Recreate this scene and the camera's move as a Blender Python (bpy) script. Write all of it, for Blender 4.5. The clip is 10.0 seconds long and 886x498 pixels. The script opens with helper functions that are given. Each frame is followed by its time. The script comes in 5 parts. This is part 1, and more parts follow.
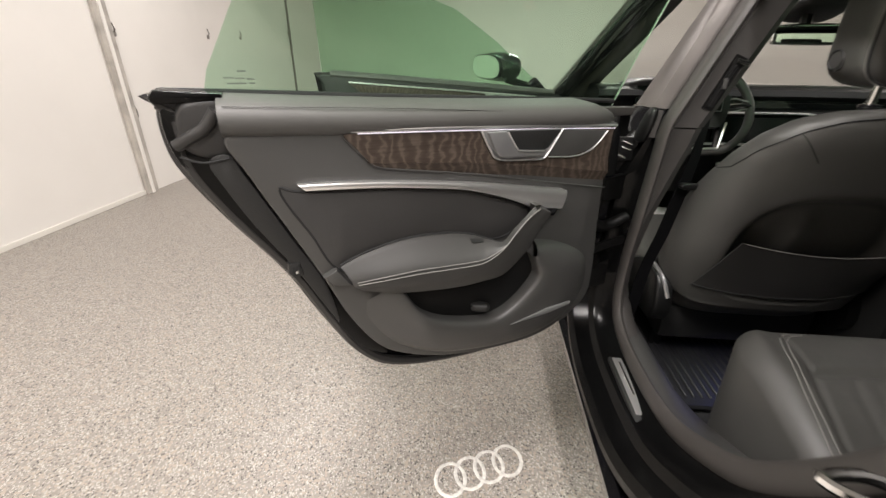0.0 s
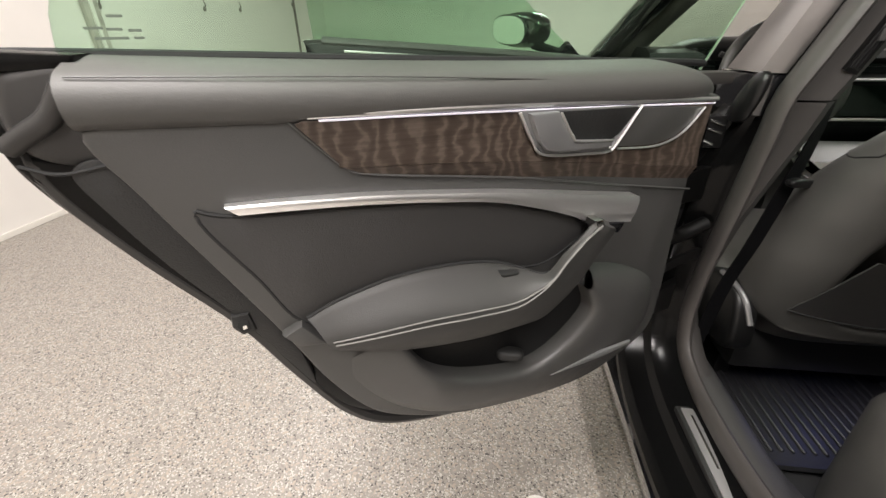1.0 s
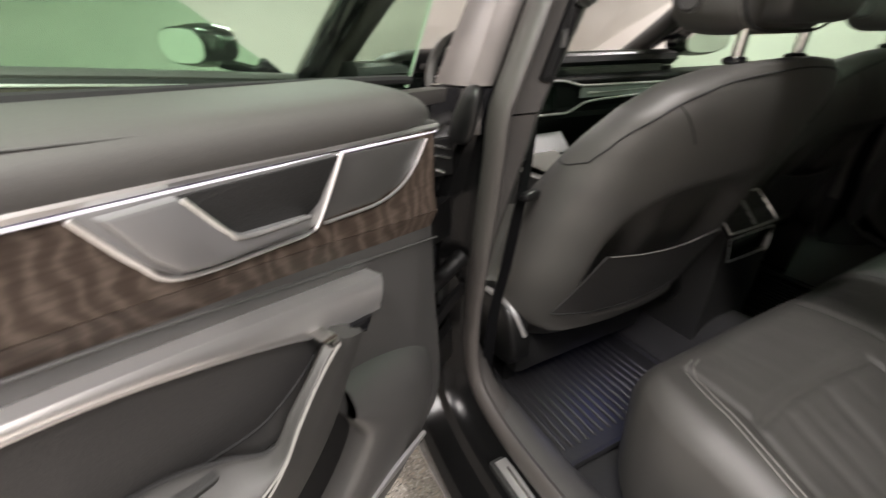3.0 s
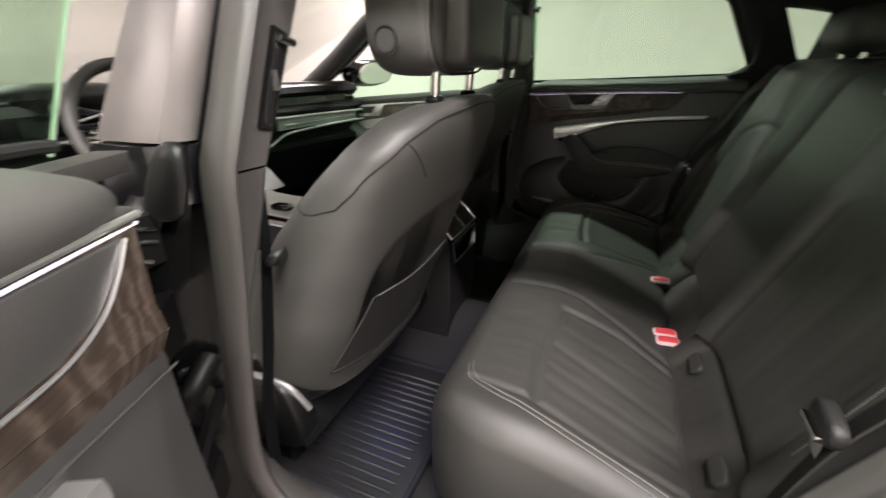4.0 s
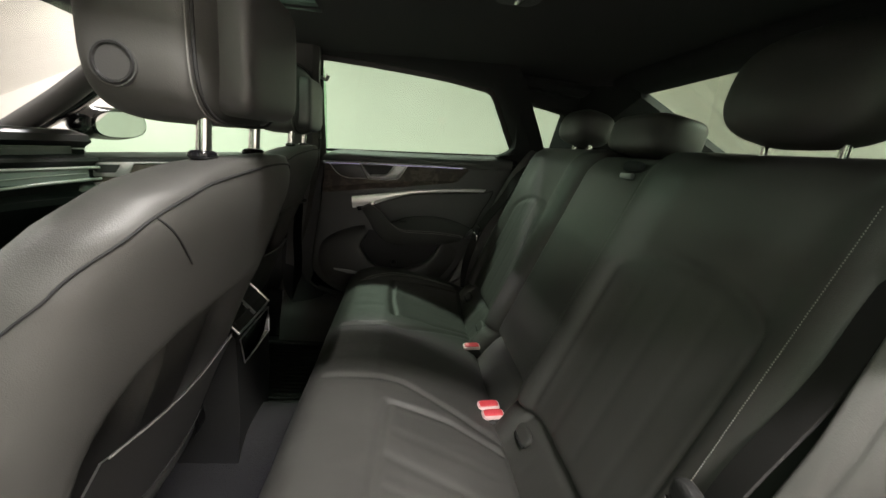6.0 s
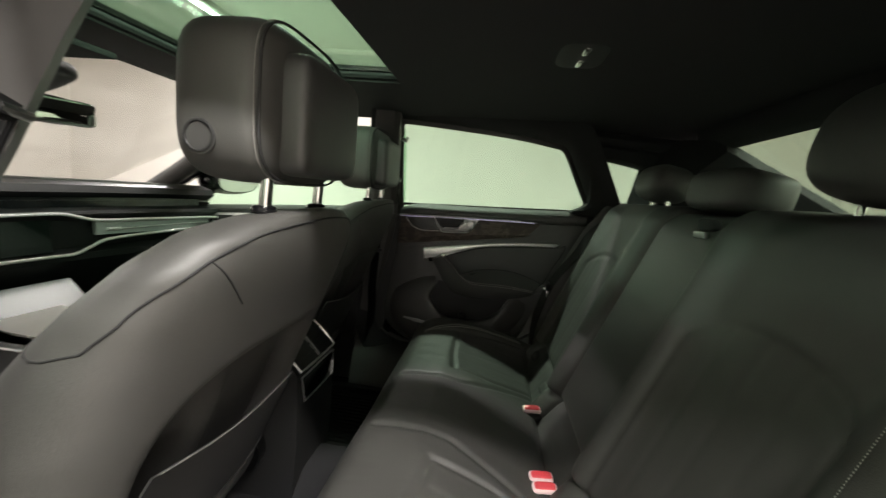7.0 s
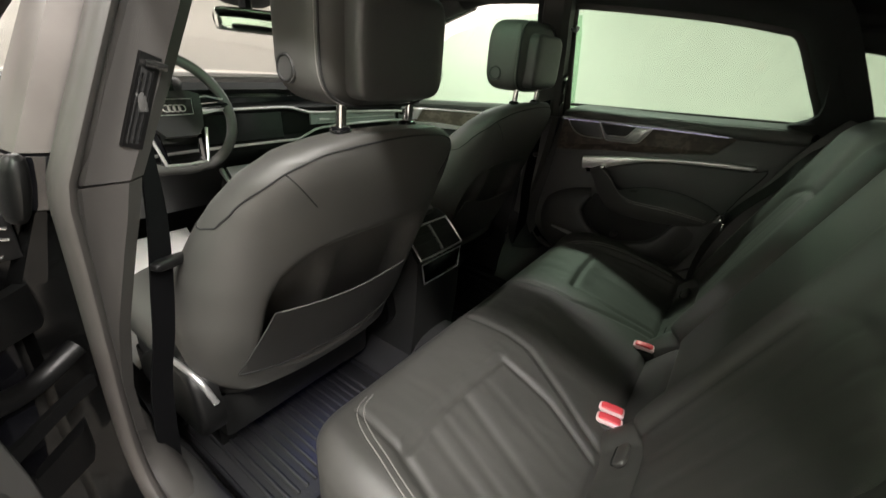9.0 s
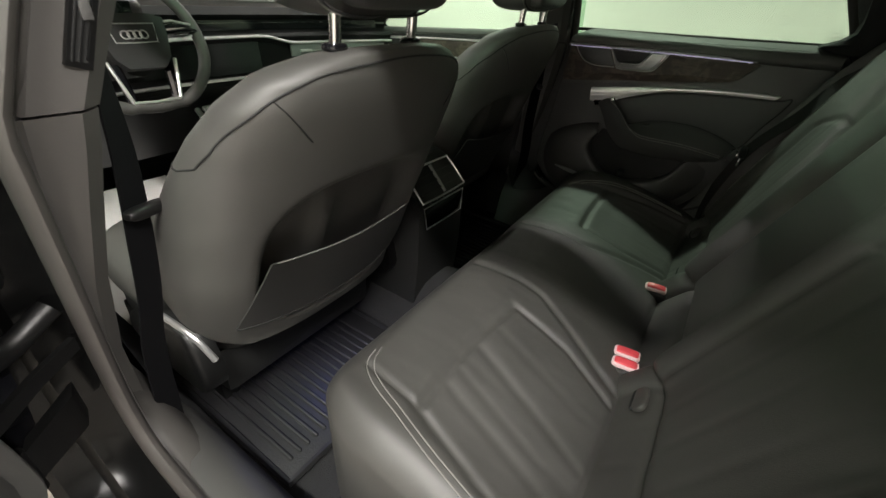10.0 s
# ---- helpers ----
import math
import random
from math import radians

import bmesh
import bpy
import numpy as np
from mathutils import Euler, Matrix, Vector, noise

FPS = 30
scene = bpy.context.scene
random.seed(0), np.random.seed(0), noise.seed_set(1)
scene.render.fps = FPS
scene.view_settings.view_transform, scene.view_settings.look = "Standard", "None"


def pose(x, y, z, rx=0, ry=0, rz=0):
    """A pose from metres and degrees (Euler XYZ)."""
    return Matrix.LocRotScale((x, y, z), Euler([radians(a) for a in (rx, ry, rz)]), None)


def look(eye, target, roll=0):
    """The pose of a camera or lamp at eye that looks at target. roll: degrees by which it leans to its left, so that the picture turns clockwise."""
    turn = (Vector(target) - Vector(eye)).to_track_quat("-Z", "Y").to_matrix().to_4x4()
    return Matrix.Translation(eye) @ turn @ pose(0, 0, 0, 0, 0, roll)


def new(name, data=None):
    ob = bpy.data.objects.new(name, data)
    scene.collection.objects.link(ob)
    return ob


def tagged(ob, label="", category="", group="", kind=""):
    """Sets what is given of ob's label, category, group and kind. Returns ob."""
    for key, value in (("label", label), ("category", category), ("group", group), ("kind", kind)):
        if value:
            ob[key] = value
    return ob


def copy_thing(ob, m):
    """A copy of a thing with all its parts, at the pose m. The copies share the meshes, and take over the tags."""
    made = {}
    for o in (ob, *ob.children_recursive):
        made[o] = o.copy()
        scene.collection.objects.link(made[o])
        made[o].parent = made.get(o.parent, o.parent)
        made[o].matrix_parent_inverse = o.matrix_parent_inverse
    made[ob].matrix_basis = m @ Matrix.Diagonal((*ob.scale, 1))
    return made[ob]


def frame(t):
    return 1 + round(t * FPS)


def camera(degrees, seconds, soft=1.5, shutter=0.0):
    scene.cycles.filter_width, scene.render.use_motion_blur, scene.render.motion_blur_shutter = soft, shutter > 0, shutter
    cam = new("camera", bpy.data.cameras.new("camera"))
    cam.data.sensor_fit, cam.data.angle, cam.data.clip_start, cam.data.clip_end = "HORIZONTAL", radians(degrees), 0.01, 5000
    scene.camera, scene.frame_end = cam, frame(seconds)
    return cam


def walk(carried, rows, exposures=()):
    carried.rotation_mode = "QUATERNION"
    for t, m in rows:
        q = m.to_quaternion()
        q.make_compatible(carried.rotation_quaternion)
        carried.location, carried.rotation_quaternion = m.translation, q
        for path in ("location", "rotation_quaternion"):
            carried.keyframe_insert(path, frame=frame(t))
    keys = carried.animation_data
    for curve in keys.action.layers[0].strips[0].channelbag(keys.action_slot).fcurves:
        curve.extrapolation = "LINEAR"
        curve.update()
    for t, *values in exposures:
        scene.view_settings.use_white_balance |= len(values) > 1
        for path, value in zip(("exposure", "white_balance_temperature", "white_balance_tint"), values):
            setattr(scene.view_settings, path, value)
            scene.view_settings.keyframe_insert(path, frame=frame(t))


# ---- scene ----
cam = camera(93.9, 10.0, soft=1.35, shutter=0.4)
PATH = [
    (0, (-1.153, 0.02, 1.082), (-1.305, 1.827, 0.238), 0.6),
    (0.5, (-1.178, 0.176, 1.063), (-1.336, 1.958, 0.168), 0.3),
    (1, (-1.178, 0.279, 1.047), (-1.395, 2.031, 0.108), -0.7),
    (1.5, (-1.13, 0.333, 1.039), (-1.388, 2.065, 0.074), -1.7),
    (2, (-1.097, 0.376, 1.033), (-1.34, 2.109, 0.065), -2.4),
    (2.2, (-1.081, 0.401, 1.031), (-1.217, 2.161, 0.089), -2.1),
    (3.3, (-1.069, 0.547, 1.045), (0.089, 1.927, 0.176), -1.2),
    (3.5, (-1.063, 0.564, 1.05), (0.293, 1.76, 0.195), -0.8),
    (4, (-1.045, 0.61, 1.052), (0.638, 1.321, 0.239), -0.2),
    (4.5, (-1.029, 0.645, 1.048), (0.796, 0.905, 0.271), 1.2),
    (5, (-0.988, 0.667, 1.043), (0.872, 0.627, 0.31), 2.3),
    (5.5, (-0.926, 0.674, 1.036), (0.96, 0.437, 0.415), 4.2),
    (5.7, (-0.916, 0.668, 1.034), (0.99, 0.421, 0.48), 4.5),
    (6.8, (-0.919, 0.626, 1.041), (1.062, 0.687, 0.774), 5.5),
    (7, (-0.924, 0.597, 1.044), (1.045, 0.827, 0.778), 5.0),
    (7.5, (-0.939, 0.541, 1.079), (0.956, 1.085, 0.745), 5.0),
    (8, (-0.925, 0.463, 1.106), (0.846, 1.272, 0.648), 5.2),
    (8.5, (-0.885, 0.412, 1.12), (0.737, 1.388, 0.475), 5.2),
    (9, (-0.865, 0.401, 1.114), (0.639, 1.414, 0.271), 5.2),
    (9.5, (-0.858, 0.401, 1.106), (0.58, 1.391, 0.131), 5.0),
    (10, (-0.837, 0.46, 1.077), (0.602, 1.347, 0.007), 5.0),
]
walk(cam, [(t, look(eye, target, roll)) for t, eye, target, roll in PATH],
     exposures=[(0.0, -0.55, 6500, 10), (1.0, -0.47, 6500, 10), (2.2, -0.35, 6500, 10), (3.3, 0.10, 6500, 13), (4.0, 0.32, 6500, 14), (4.5, 0.41, 6500, 15), (5.0, 0.42, 6500, 15), (5.5, 0.40, 6500, 9), (7.0, 0.36, 6500, 7), (8.5, 0.38, 6500, 7), (10.0, 0.26, 6500, 6)])

# ---- light: closed white room lit by ceiling tubes, most of them added ----
world = bpy.data.worlds.new("room_world")
scene.world = world
world.use_nodes = True
world.node_tree.nodes["Background"].inputs[0].default_value = (0.9, 0.95, 1.0, 1)
world.node_tree.nodes["Background"].inputs[1].default_value = 0.02
# place, whether it runs along x, and power
# third tube is known; the rest are added to light car and walls
LAMPS = [(-1.80, 0.0, False, 165.0), (-0.9, -1.6, False, 165.0), (3.7, 4.15, True, 92.0), (1.75, 1.3, False, 60.0), (-0.2, 4.7, True, 100.0), (-2.9, 3.2, False, 42.0)]
for lx, ly, across, watts in LAMPS:
    lamp = bpy.data.lights.new("tube_light", "AREA")
    lamp.shape, lamp.size, lamp.size_y = "RECTANGLE", 0.14, 1.5
    lamp.energy, lamp.color = watts, (1.0, 0.945, 0.915)
    new("tube_light", lamp).matrix_basis = pose(lx, ly, 2.80, 0, 0, 90 if across else 0)
# small blue ambient lamp under the driver's seat
glow = bpy.data.lights.new("footwell_light", "AREA")
glow.shape, glow.size, glow.size_y, glow.energy, glow.color = "RECTANGLE", 0.10, 0.02, 0.11, (0.22, 0.26, 1.0)
new("footwell_light", glow).matrix_basis = look((-0.38, 1.045, 0.385), (-0.38, 0.95, 0.24))


# ---- materials ----
def mat(name, colour, rough=0.5, metal=0.0, coat=0.0, bump=0.0, scale=400.0, vary=0.0, vary_scale=6.0, spec=0.5, wear=0.0):
    m = bpy.data.materials.new(name)
    m.use_nodes = True
    nt = m.node_tree
    b = nt.nodes["Principled BSDF"]
    b.inputs["Base Color"].default_value = (*colour, 1)
    b.inputs["Roughness"].default_value = rough
    b.inputs["Metallic"].default_value = metal
    b.inputs["Coat Weight"].default_value = coat
    b.inputs["Coat Roughness"].default_value = 0.04
    b.inputs["Specular IOR Level"].default_value = spec
    tc = nt.nodes.new("ShaderNodeTexCoord")
    if bump:
        v = nt.nodes.new("ShaderNodeTexVoronoi")
        v.feature = "F1"
        v.inputs["Scale"].default_value = scale
        n2 = nt.nodes.new("ShaderNodeTexNoise")
        n2.inputs["Scale"].default_value = scale * 0.35
        add = nt.nodes.new("ShaderNodeMath")
        bp = nt.nodes.new("ShaderNodeBump")
        bp.inputs["Strength"].default_value = bump
        bp.inputs["Distance"].default_value = 0.001
        nt.links.new(tc.outputs["Object"], v.inputs["Vector"])
        nt.links.new(tc.outputs["Object"], n2.inputs["Vector"])
        nt.links.new(v.outputs["Distance"], add.inputs[0])
        nt.links.new(n2.outputs["Fac"], add.inputs[1])
        nt.links.new(add.outputs[0], bp.inputs["Height"])
        nt.links.new(bp.outputs["Normal"], b.inputs["Normal"])
    if vary:
        n = nt.nodes.new("ShaderNodeTexNoise")
        n.inputs["Scale"].default_value = vary_scale
        n.inputs["Detail"].default_value = 6
        nt.links.new(tc.outputs["Object"], n.inputs["Vector"])
        r = nt.nodes.new("ShaderNodeValToRGB")
        r.color_ramp.elements[0].position, r.color_ramp.elements[1].position = 0.3, 0.7
        r.color_ramp.elements[0].color = (*[c * (1 - vary) for c in colour], 1)
        r.color_ramp.elements[1].color = (*[min(1, c * (1 + vary)) for c in colour], 1)
        nt.links.new(n.outputs["Fac"], r.inputs["Fac"])
        nt.links.new(r.outputs["Color"], b.inputs["Base Color"])
        mr = nt.nodes.new("ShaderNodeMapRange")
        mr.inputs["To Min"].default_value, mr.inputs["To Max"].default_value = rough - 0.06, rough + 0.06
        nt.links.new(n.outputs["Fac"], mr.inputs["Value"])
        nt.links.new(mr.outputs["Result"], b.inputs["Roughness"])
    return m


def epoxy_floor():
    m = mat("flake_epoxy", (0.45, 0.40, 0.35), 0.40)
    nt = m.node_tree
    b = nt.nodes["Principled BSDF"]
    tc = nt.nodes.new("ShaderNodeTexCoord")
    mixes = None
    layers = [(215.0, 0.69, (0.240, 0.216, 0.190)), (275.0, 0.80, (0.49, 0.46, 0.42)), (240.0, 0.91, (0.085, 0.078, 0.072)), (160.0, 0.83, (0.36, 0.31, 0.26))]
    base = nt.nodes.new("ShaderNodeRGB")
    base.outputs[0].default_value = (0.28, 0.257, 0.23, 1)
    last = base.outputs[0]
    for k, (s, cut, c) in enumerate(layers):
        mp = nt.nodes.new("ShaderNodeMapping")
        mp.inputs["Location"].default_value = (k * 3.7, k * 1.3, 0)
        v = nt.nodes.new("ShaderNodeTexVoronoi")
        v.inputs["Scale"].default_value = s
        nt.links.new(tc.outputs["Object"], mp.inputs["Vector"])
        nt.links.new(mp.outputs["Vector"], v.inputs["Vector"])
        sep = nt.nodes.new("ShaderNodeSeparateColor")
        nt.links.new(v.outputs["Color"], sep.inputs["Color"])
        gt = nt.nodes.new("ShaderNodeMath")
        gt.operation = "GREATER_THAN"
        gt.inputs[1].default_value = cut
        nt.links.new(sep.outputs["Red"], gt.inputs[0])
        mx = nt.nodes.new("ShaderNodeMix")
        mx.data_type = "RGBA"
        mx.inputs["B"].default_value = (*c, 1)
        nt.links.new(gt.outputs[0], mx.inputs["Factor"])
        nt.links.new(last, mx.inputs["A"])
        last = mx.outputs["Result"]
    nt.links.new(last, b.inputs["Base Color"])
    nz = nt.nodes.new("ShaderNodeTexNoise")
    nz.inputs["Scale"].default_value = 60.0
    bp = nt.nodes.new("ShaderNodeBump")
    bp.inputs["Strength"].default_value = 0.25
    bp.inputs["Distance"].default_value = 0.002
    nt.links.new(tc.outputs["Object"], nz.inputs["Vector"])
    nt.links.new(nz.outputs["Fac"], bp.inputs["Height"])
    nt.links.new(bp.outputs["Normal"], b.inputs["Normal"])
    return m


def wood_inlay():
    """Dark ash with a wavy flame figure running across and fine open pores along the grain."""
    m = mat("grey_brown_ash", (0.10, 0.065, 0.045), 0.52, spec=0.3)
    nt = m.node_tree
    b = nt.nodes["Principled BSDF"]
    tc = nt.nodes.new("ShaderNodeTexCoord")
    warp = nt.nodes.new("ShaderNodeTexNoise")
    warp.inputs["Scale"].default_value, warp.inputs["Detail"].default_value = 9.0, 3.0
    nt.links.new(tc.outputs["Object"], warp.inputs["Vector"])
    add = nt.nodes.new("ShaderNodeVectorMath")
    add.operation = "MULTIPLY_ADD"
    add.inputs[1].default_value = (0.075, 0.075, 0.02)
    nt.links.new(warp.outputs["Color"], add.inputs[0])
    nt.links.new(tc.outputs["Object"], add.inputs[2])
    w = nt.nodes.new("ShaderNodeTexWave")
    w.wave_type, w.bands_direction, w.wave_profile = "BANDS", "X", "SIN"
    w.inputs["Scale"].default_value = 19.0
    w.inputs["Distortion"].default_value = 5.0
    w.inputs["Detail"].default_value = 3.0
    w.inputs["Detail Scale"].default_value = 2.2
    mp = nt.nodes.new("ShaderNodeMapping")
    mp.inputs["Scale"].default_value = (1.0, 0.8, 1.3)
    nt.links.new(add.outputs[0], mp.inputs["Vector"])
    nt.links.new(mp.outputs["Vector"], w.inputs["Vector"])
    r = nt.nodes.new("ShaderNodeValToRGB")
    e = r.color_ramp.elements
    e[0].position, e[0].color = 0.10, (0.049, 0.036, 0.028, 1)
    e[1].position, e[1].color = 1.0, (0.098, 0.077, 0.062, 1)
    mid = e.new(0.6)
    mid.color = (0.062, 0.047, 0.037, 1)
    nt.links.new(w.outputs["Fac"], r.inputs["Fac"])
    n = nt.nodes.new("ShaderNodeTexNoise")
    n.inputs["Scale"].default_value = 120.0
    n.inputs["Detail"].default_value = 5
    mp2 = nt.nodes.new("ShaderNodeMapping")
    mp2.inputs["Scale"].default_value = (0.10, 0.10, 2.6)
    nt.links.new(tc.outputs["Object"], mp2.inputs["Vector"])
    nt.links.new(mp2.outputs["Vector"], n.inputs["Vector"])
    mx = nt.nodes.new("ShaderNodeMix")
    mx.data_type, mx.blend_type = "RGBA", "MULTIPLY"
    mx.inputs["Factor"].default_value = 0.6
    nt.links.new(r.outputs["Color"], mx.inputs["A"])
    cr = nt.nodes.new("ShaderNodeValToRGB")
    cr.color_ramp.elements[0].position, cr.color_ramp.elements[0].color = 0.35, (0.62, 0.60, 0.58, 1)
    cr.color_ramp.elements[1].position, cr.color_ramp.elements[1].color = 0.60, (1, 1, 1, 1)
    nt.links.new(n.outputs["Fac"], cr.inputs["Fac"])
    nt.links.new(cr.outputs["Color"], mx.inputs["B"])
    nt.links.new(mx.outputs["Result"], b.inputs["Base Color"])
    bp = nt.nodes.new("ShaderNodeBump")
    bp.inputs["Strength"].default_value = 0.35
    bp.inputs["Distance"].default_value = 0.0006
    nt.links.new(n.outputs["Fac"], bp.inputs["Height"])
    nt.links.new(bp.outputs["Normal"], b.inputs["Normal"])
    return m


def tinted_glass(name, tint, gloss=1.0):
    m = bpy.data.materials.new(name)
    m.use_nodes = True
    nt = m.node_tree
    nt.nodes.remove(nt.nodes["Principled BSDF"])
    out = nt.nodes["Material Output"]
    tr = nt.nodes.new("ShaderNodeBsdfTransparent")
    tr.inputs["Color"].default_value = (*tint, 1)
    gl = nt.nodes.new("ShaderNodeBsdfGlossy")
    gl.inputs["Roughness"].default_value = 0.01
    gl.inputs["Color"].default_value = (gloss, gloss, gloss, 1)
    lw = nt.nodes.new("ShaderNodeLayerWeight")
    lw.inputs["Blend"].default_value = 0.5
    pw = nt.nodes.new("ShaderNodeMath")
    pw.operation = "POWER"
    pw.inputs[1].default_value = 5.0
    fr = nt.nodes.new("ShaderNodeMath")
    fr.operation = "MULTIPLY_ADD"
    fr.inputs[1].default_value, fr.inputs[2].default_value = 0.9, 0.035
    nt.links.new(lw.outputs["Facing"], pw.inputs[0])
    nt.links.new(pw.outputs[0], fr.inputs[0])
    mx = nt.nodes.new("ShaderNodeMixShader")
    nt.links.new(fr.outputs[0], mx.inputs[0])
    nt.links.new(tr.outputs[0], mx.inputs[1])
    nt.links.new(gl.outputs[0], mx.inputs[2])
    nt.links.new(mx.outputs[0], out.inputs["Surface"])
    return m


def ribbed(name, colour, scale):
    """Black rubber with raised ribs across."""
    m = mat(name, colour, 0.55)
    nt = m.node_tree
    b = nt.nodes["Principled BSDF"]
    tc = nt.nodes.new("ShaderNodeTexCoord")
    n = nt.nodes.new("ShaderNodeTexNoise")
    n.inputs["Scale"].default_value = scale
    bp = nt.nodes.new("ShaderNodeBump")
    bp.inputs["Strength"].default_value = 0.3
    bp.inputs["Distance"].default_value = 0.002
    nt.links.new(tc.outputs["Object"], n.inputs["Vector"])
    nt.links.new(n.outputs["Fac"], bp.inputs["Height"])
    nt.links.new(bp.outputs["Normal"], b.inputs["Normal"])
    return m


LEATHER = mat("black_leather", (0.050, 0.0487, 0.0445), 0.56, bump=0.16, scale=900, vary=0.14, spec=0.80)
ARMM = mat("matte_leather", (0.036, 0.035, 0.033), 0.60, bump=0.14, scale=900, vary=0.08, spec=0.55)
UPPERM = mat("grained_upper_trim", (0.062, 0.060, 0.056), 0.62, bump=0.14, scale=900, vary=0.08, spec=0.7)
PILLARM = mat("satin_pillar_cover", (0.135, 0.124, 0.117), 0.36, metal=0.5, vary=0.15, vary_scale=14)
LEATHER_INSERT = mat("perforated_leather", (0.036, 0.035, 0.034), 0.50, bump=0.25, scale=600, vary=0.10)
SOFT = mat("soft_touch_black", (0.045, 0.044, 0.042), 0.50, spec=0.75, bump=0.14, scale=900, vary=0.08)
SOFT_DARK = mat("moulded_black", (0.014, 0.014, 0.0135), 0.55, bump=0.4, scale=600, vary=0.08)
SEAL = mat("grey_seal_rubber", (0.044, 0.040, 0.037), 0.50, bump=0.06, scale=900, vary=0.08)
JAMBM = mat("jamb_paint", (0.003, 0.003, 0.003), 0.22, spec=0.16)
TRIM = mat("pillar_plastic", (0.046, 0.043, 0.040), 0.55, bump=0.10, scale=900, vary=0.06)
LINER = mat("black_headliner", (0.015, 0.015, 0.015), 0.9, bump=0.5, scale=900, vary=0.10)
CARPET = mat("black_carpet", (0.013, 0.013, 0.014), 0.95, bump=1.0, scale=500, vary=0.2)
RUBBER = mat("black_rubber", (0.022, 0.021, 0.020), 0.50, bump=0.06, scale=900, vary=0.1)
MATRUB = ribbed("mat_rubber", (0.011, 0.011, 0.012), 220.0)
PAINT = mat("black_paint", (0.004, 0.004, 0.005), 0.12, coat=1.0)
GLOSS = mat("piano_black", (0.006, 0.006, 0.007), 0.06, coat=0.6)
CHROME = mat("satin_aluminium", (0.86, 0.85, 0.84), 0.30, metal=0.9, bump=0.05, scale=900)
STEEL = mat("polished_steel", (0.75, 0.74, 0.72), 0.16, metal=1.0)
GREYMET = mat("brushed_grey", (0.36, 0.36, 0.36), 0.35, metal=0.7)
SILVERP = mat("silver_console", (0.74, 0.73, 0.69), 0.32, metal=0.25, vary=0.04)
PALESCREEN = mat("screen_pale_sheen", (0.16, 0.163, 0.155), 0.32)
THREAD = mat("grey_thread", (0.165, 0.16, 0.15), 0.7)
STITCH = mat("pale_thread", (0.42, 0.41, 0.38), 0.7)
VIOLET = bpy.data.materials.new("violet_light_line")
VIOLET.use_nodes = True
VIOLET.node_tree.nodes["Principled BSDF"].inputs["Emission Color"].default_value = (0.72, 0.62, 1.0, 1)
VIOLET.node_tree.nodes["Principled BSDF"].inputs["Emission Strength"].default_value = 0.28
GLASSEDGE = mat("pale_glass_edge", (0.50, 0.56, 0.48), 0.30)
SEAM = mat("seam_shadow", (0.012, 0.012, 0.012), 0.8)
RED = mat("red_button", (0.76, 0.075, 0.095), 0.32)
REDRIM = mat("pale_red_rim", (0.92, 0.66, 0.66), 0.4)
# same webbing twice: rear copy lit, front copy darkened for the shade it hangs in
REARBELT = mat("lit_webbing", (0.022, 0.021, 0.020), 0.8, bump=0.2, scale=900, spec=0.3)
BELT = mat("shaded_webbing", (0.0025, 0.0025, 0.003), 0.85, bump=0.2, scale=900, spec=0.10)
BLACKP = mat("black_moulding", (0.004, 0.004, 0.004), 0.40, bump=0.1, scale=700, spec=0.35)
WOOD = wood_inlay()
GLASS = tinted_glass("green_glass", (0.775, 0.90, 0.80))
GLASS_DEEP = tinted_glass("deep_green_glass", (0.70, 0.90, 0.76))
PALEGLASS = tinted_glass("pale_green_glass", (0.84, 0.95, 0.84))
CLEAR = tinted_glass("windscreen_glass", (0.985, 0.99, 0.975), 0.6)
MIRRORM = mat("mirror_silver", (0.86, 0.88, 0.86), 0.02, metal=1.0)
DASHTOP = mat("dash_leather_sheen", (0.115, 0.112, 0.102), 0.42, bump=0.14, scale=900, vary=0.08, spec=0.9)
SCREEN = mat("black_screen", (0.004, 0.006, 0.005), 0.05)
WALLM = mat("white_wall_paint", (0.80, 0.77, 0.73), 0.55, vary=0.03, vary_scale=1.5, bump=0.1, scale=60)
JOINT = mat("grey_joint_strip", (0.45, 0.42, 0.38), 0.5, vary=0.25, vary_scale=9)
STAIN = mat("dull_fixing", (0.20, 0.18, 0.16), 0.6, vary=0.3, vary_scale=20)
FLOORM = epoxy_floor()
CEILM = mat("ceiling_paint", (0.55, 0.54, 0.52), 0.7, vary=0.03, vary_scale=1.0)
PAPER = mat("white_paper", (0.82, 0.81, 0.78), 0.7, vary=0.04, vary_scale=20)
RINGM = mat("pale_light_mark", (0.66, 0.64, 0.60), 0.6, vary=0.2, vary_scale=90)
TUBE = bpy.data.materials.new("tube_glow")
TUBE.use_nodes = True
TUBE.node_tree.nodes["Principled BSDF"].inputs["Emission Color"].default_value = (1, 0.97, 0.93, 1)
TUBE.node_tree.nodes["Principled BSDF"].inputs["Emission Strength"].default_value = 30.0

# ---- mesh helpers ----
ROOTS = {}


def root_at(name, at, label, category, group=""):
    ob = new(name)
    ob.empty_display_size = 0.05
    ob.matrix_basis = pose(*at)
    ROOTS[ob.name] = Vector(at)
    return tagged(ob, label, category, group)


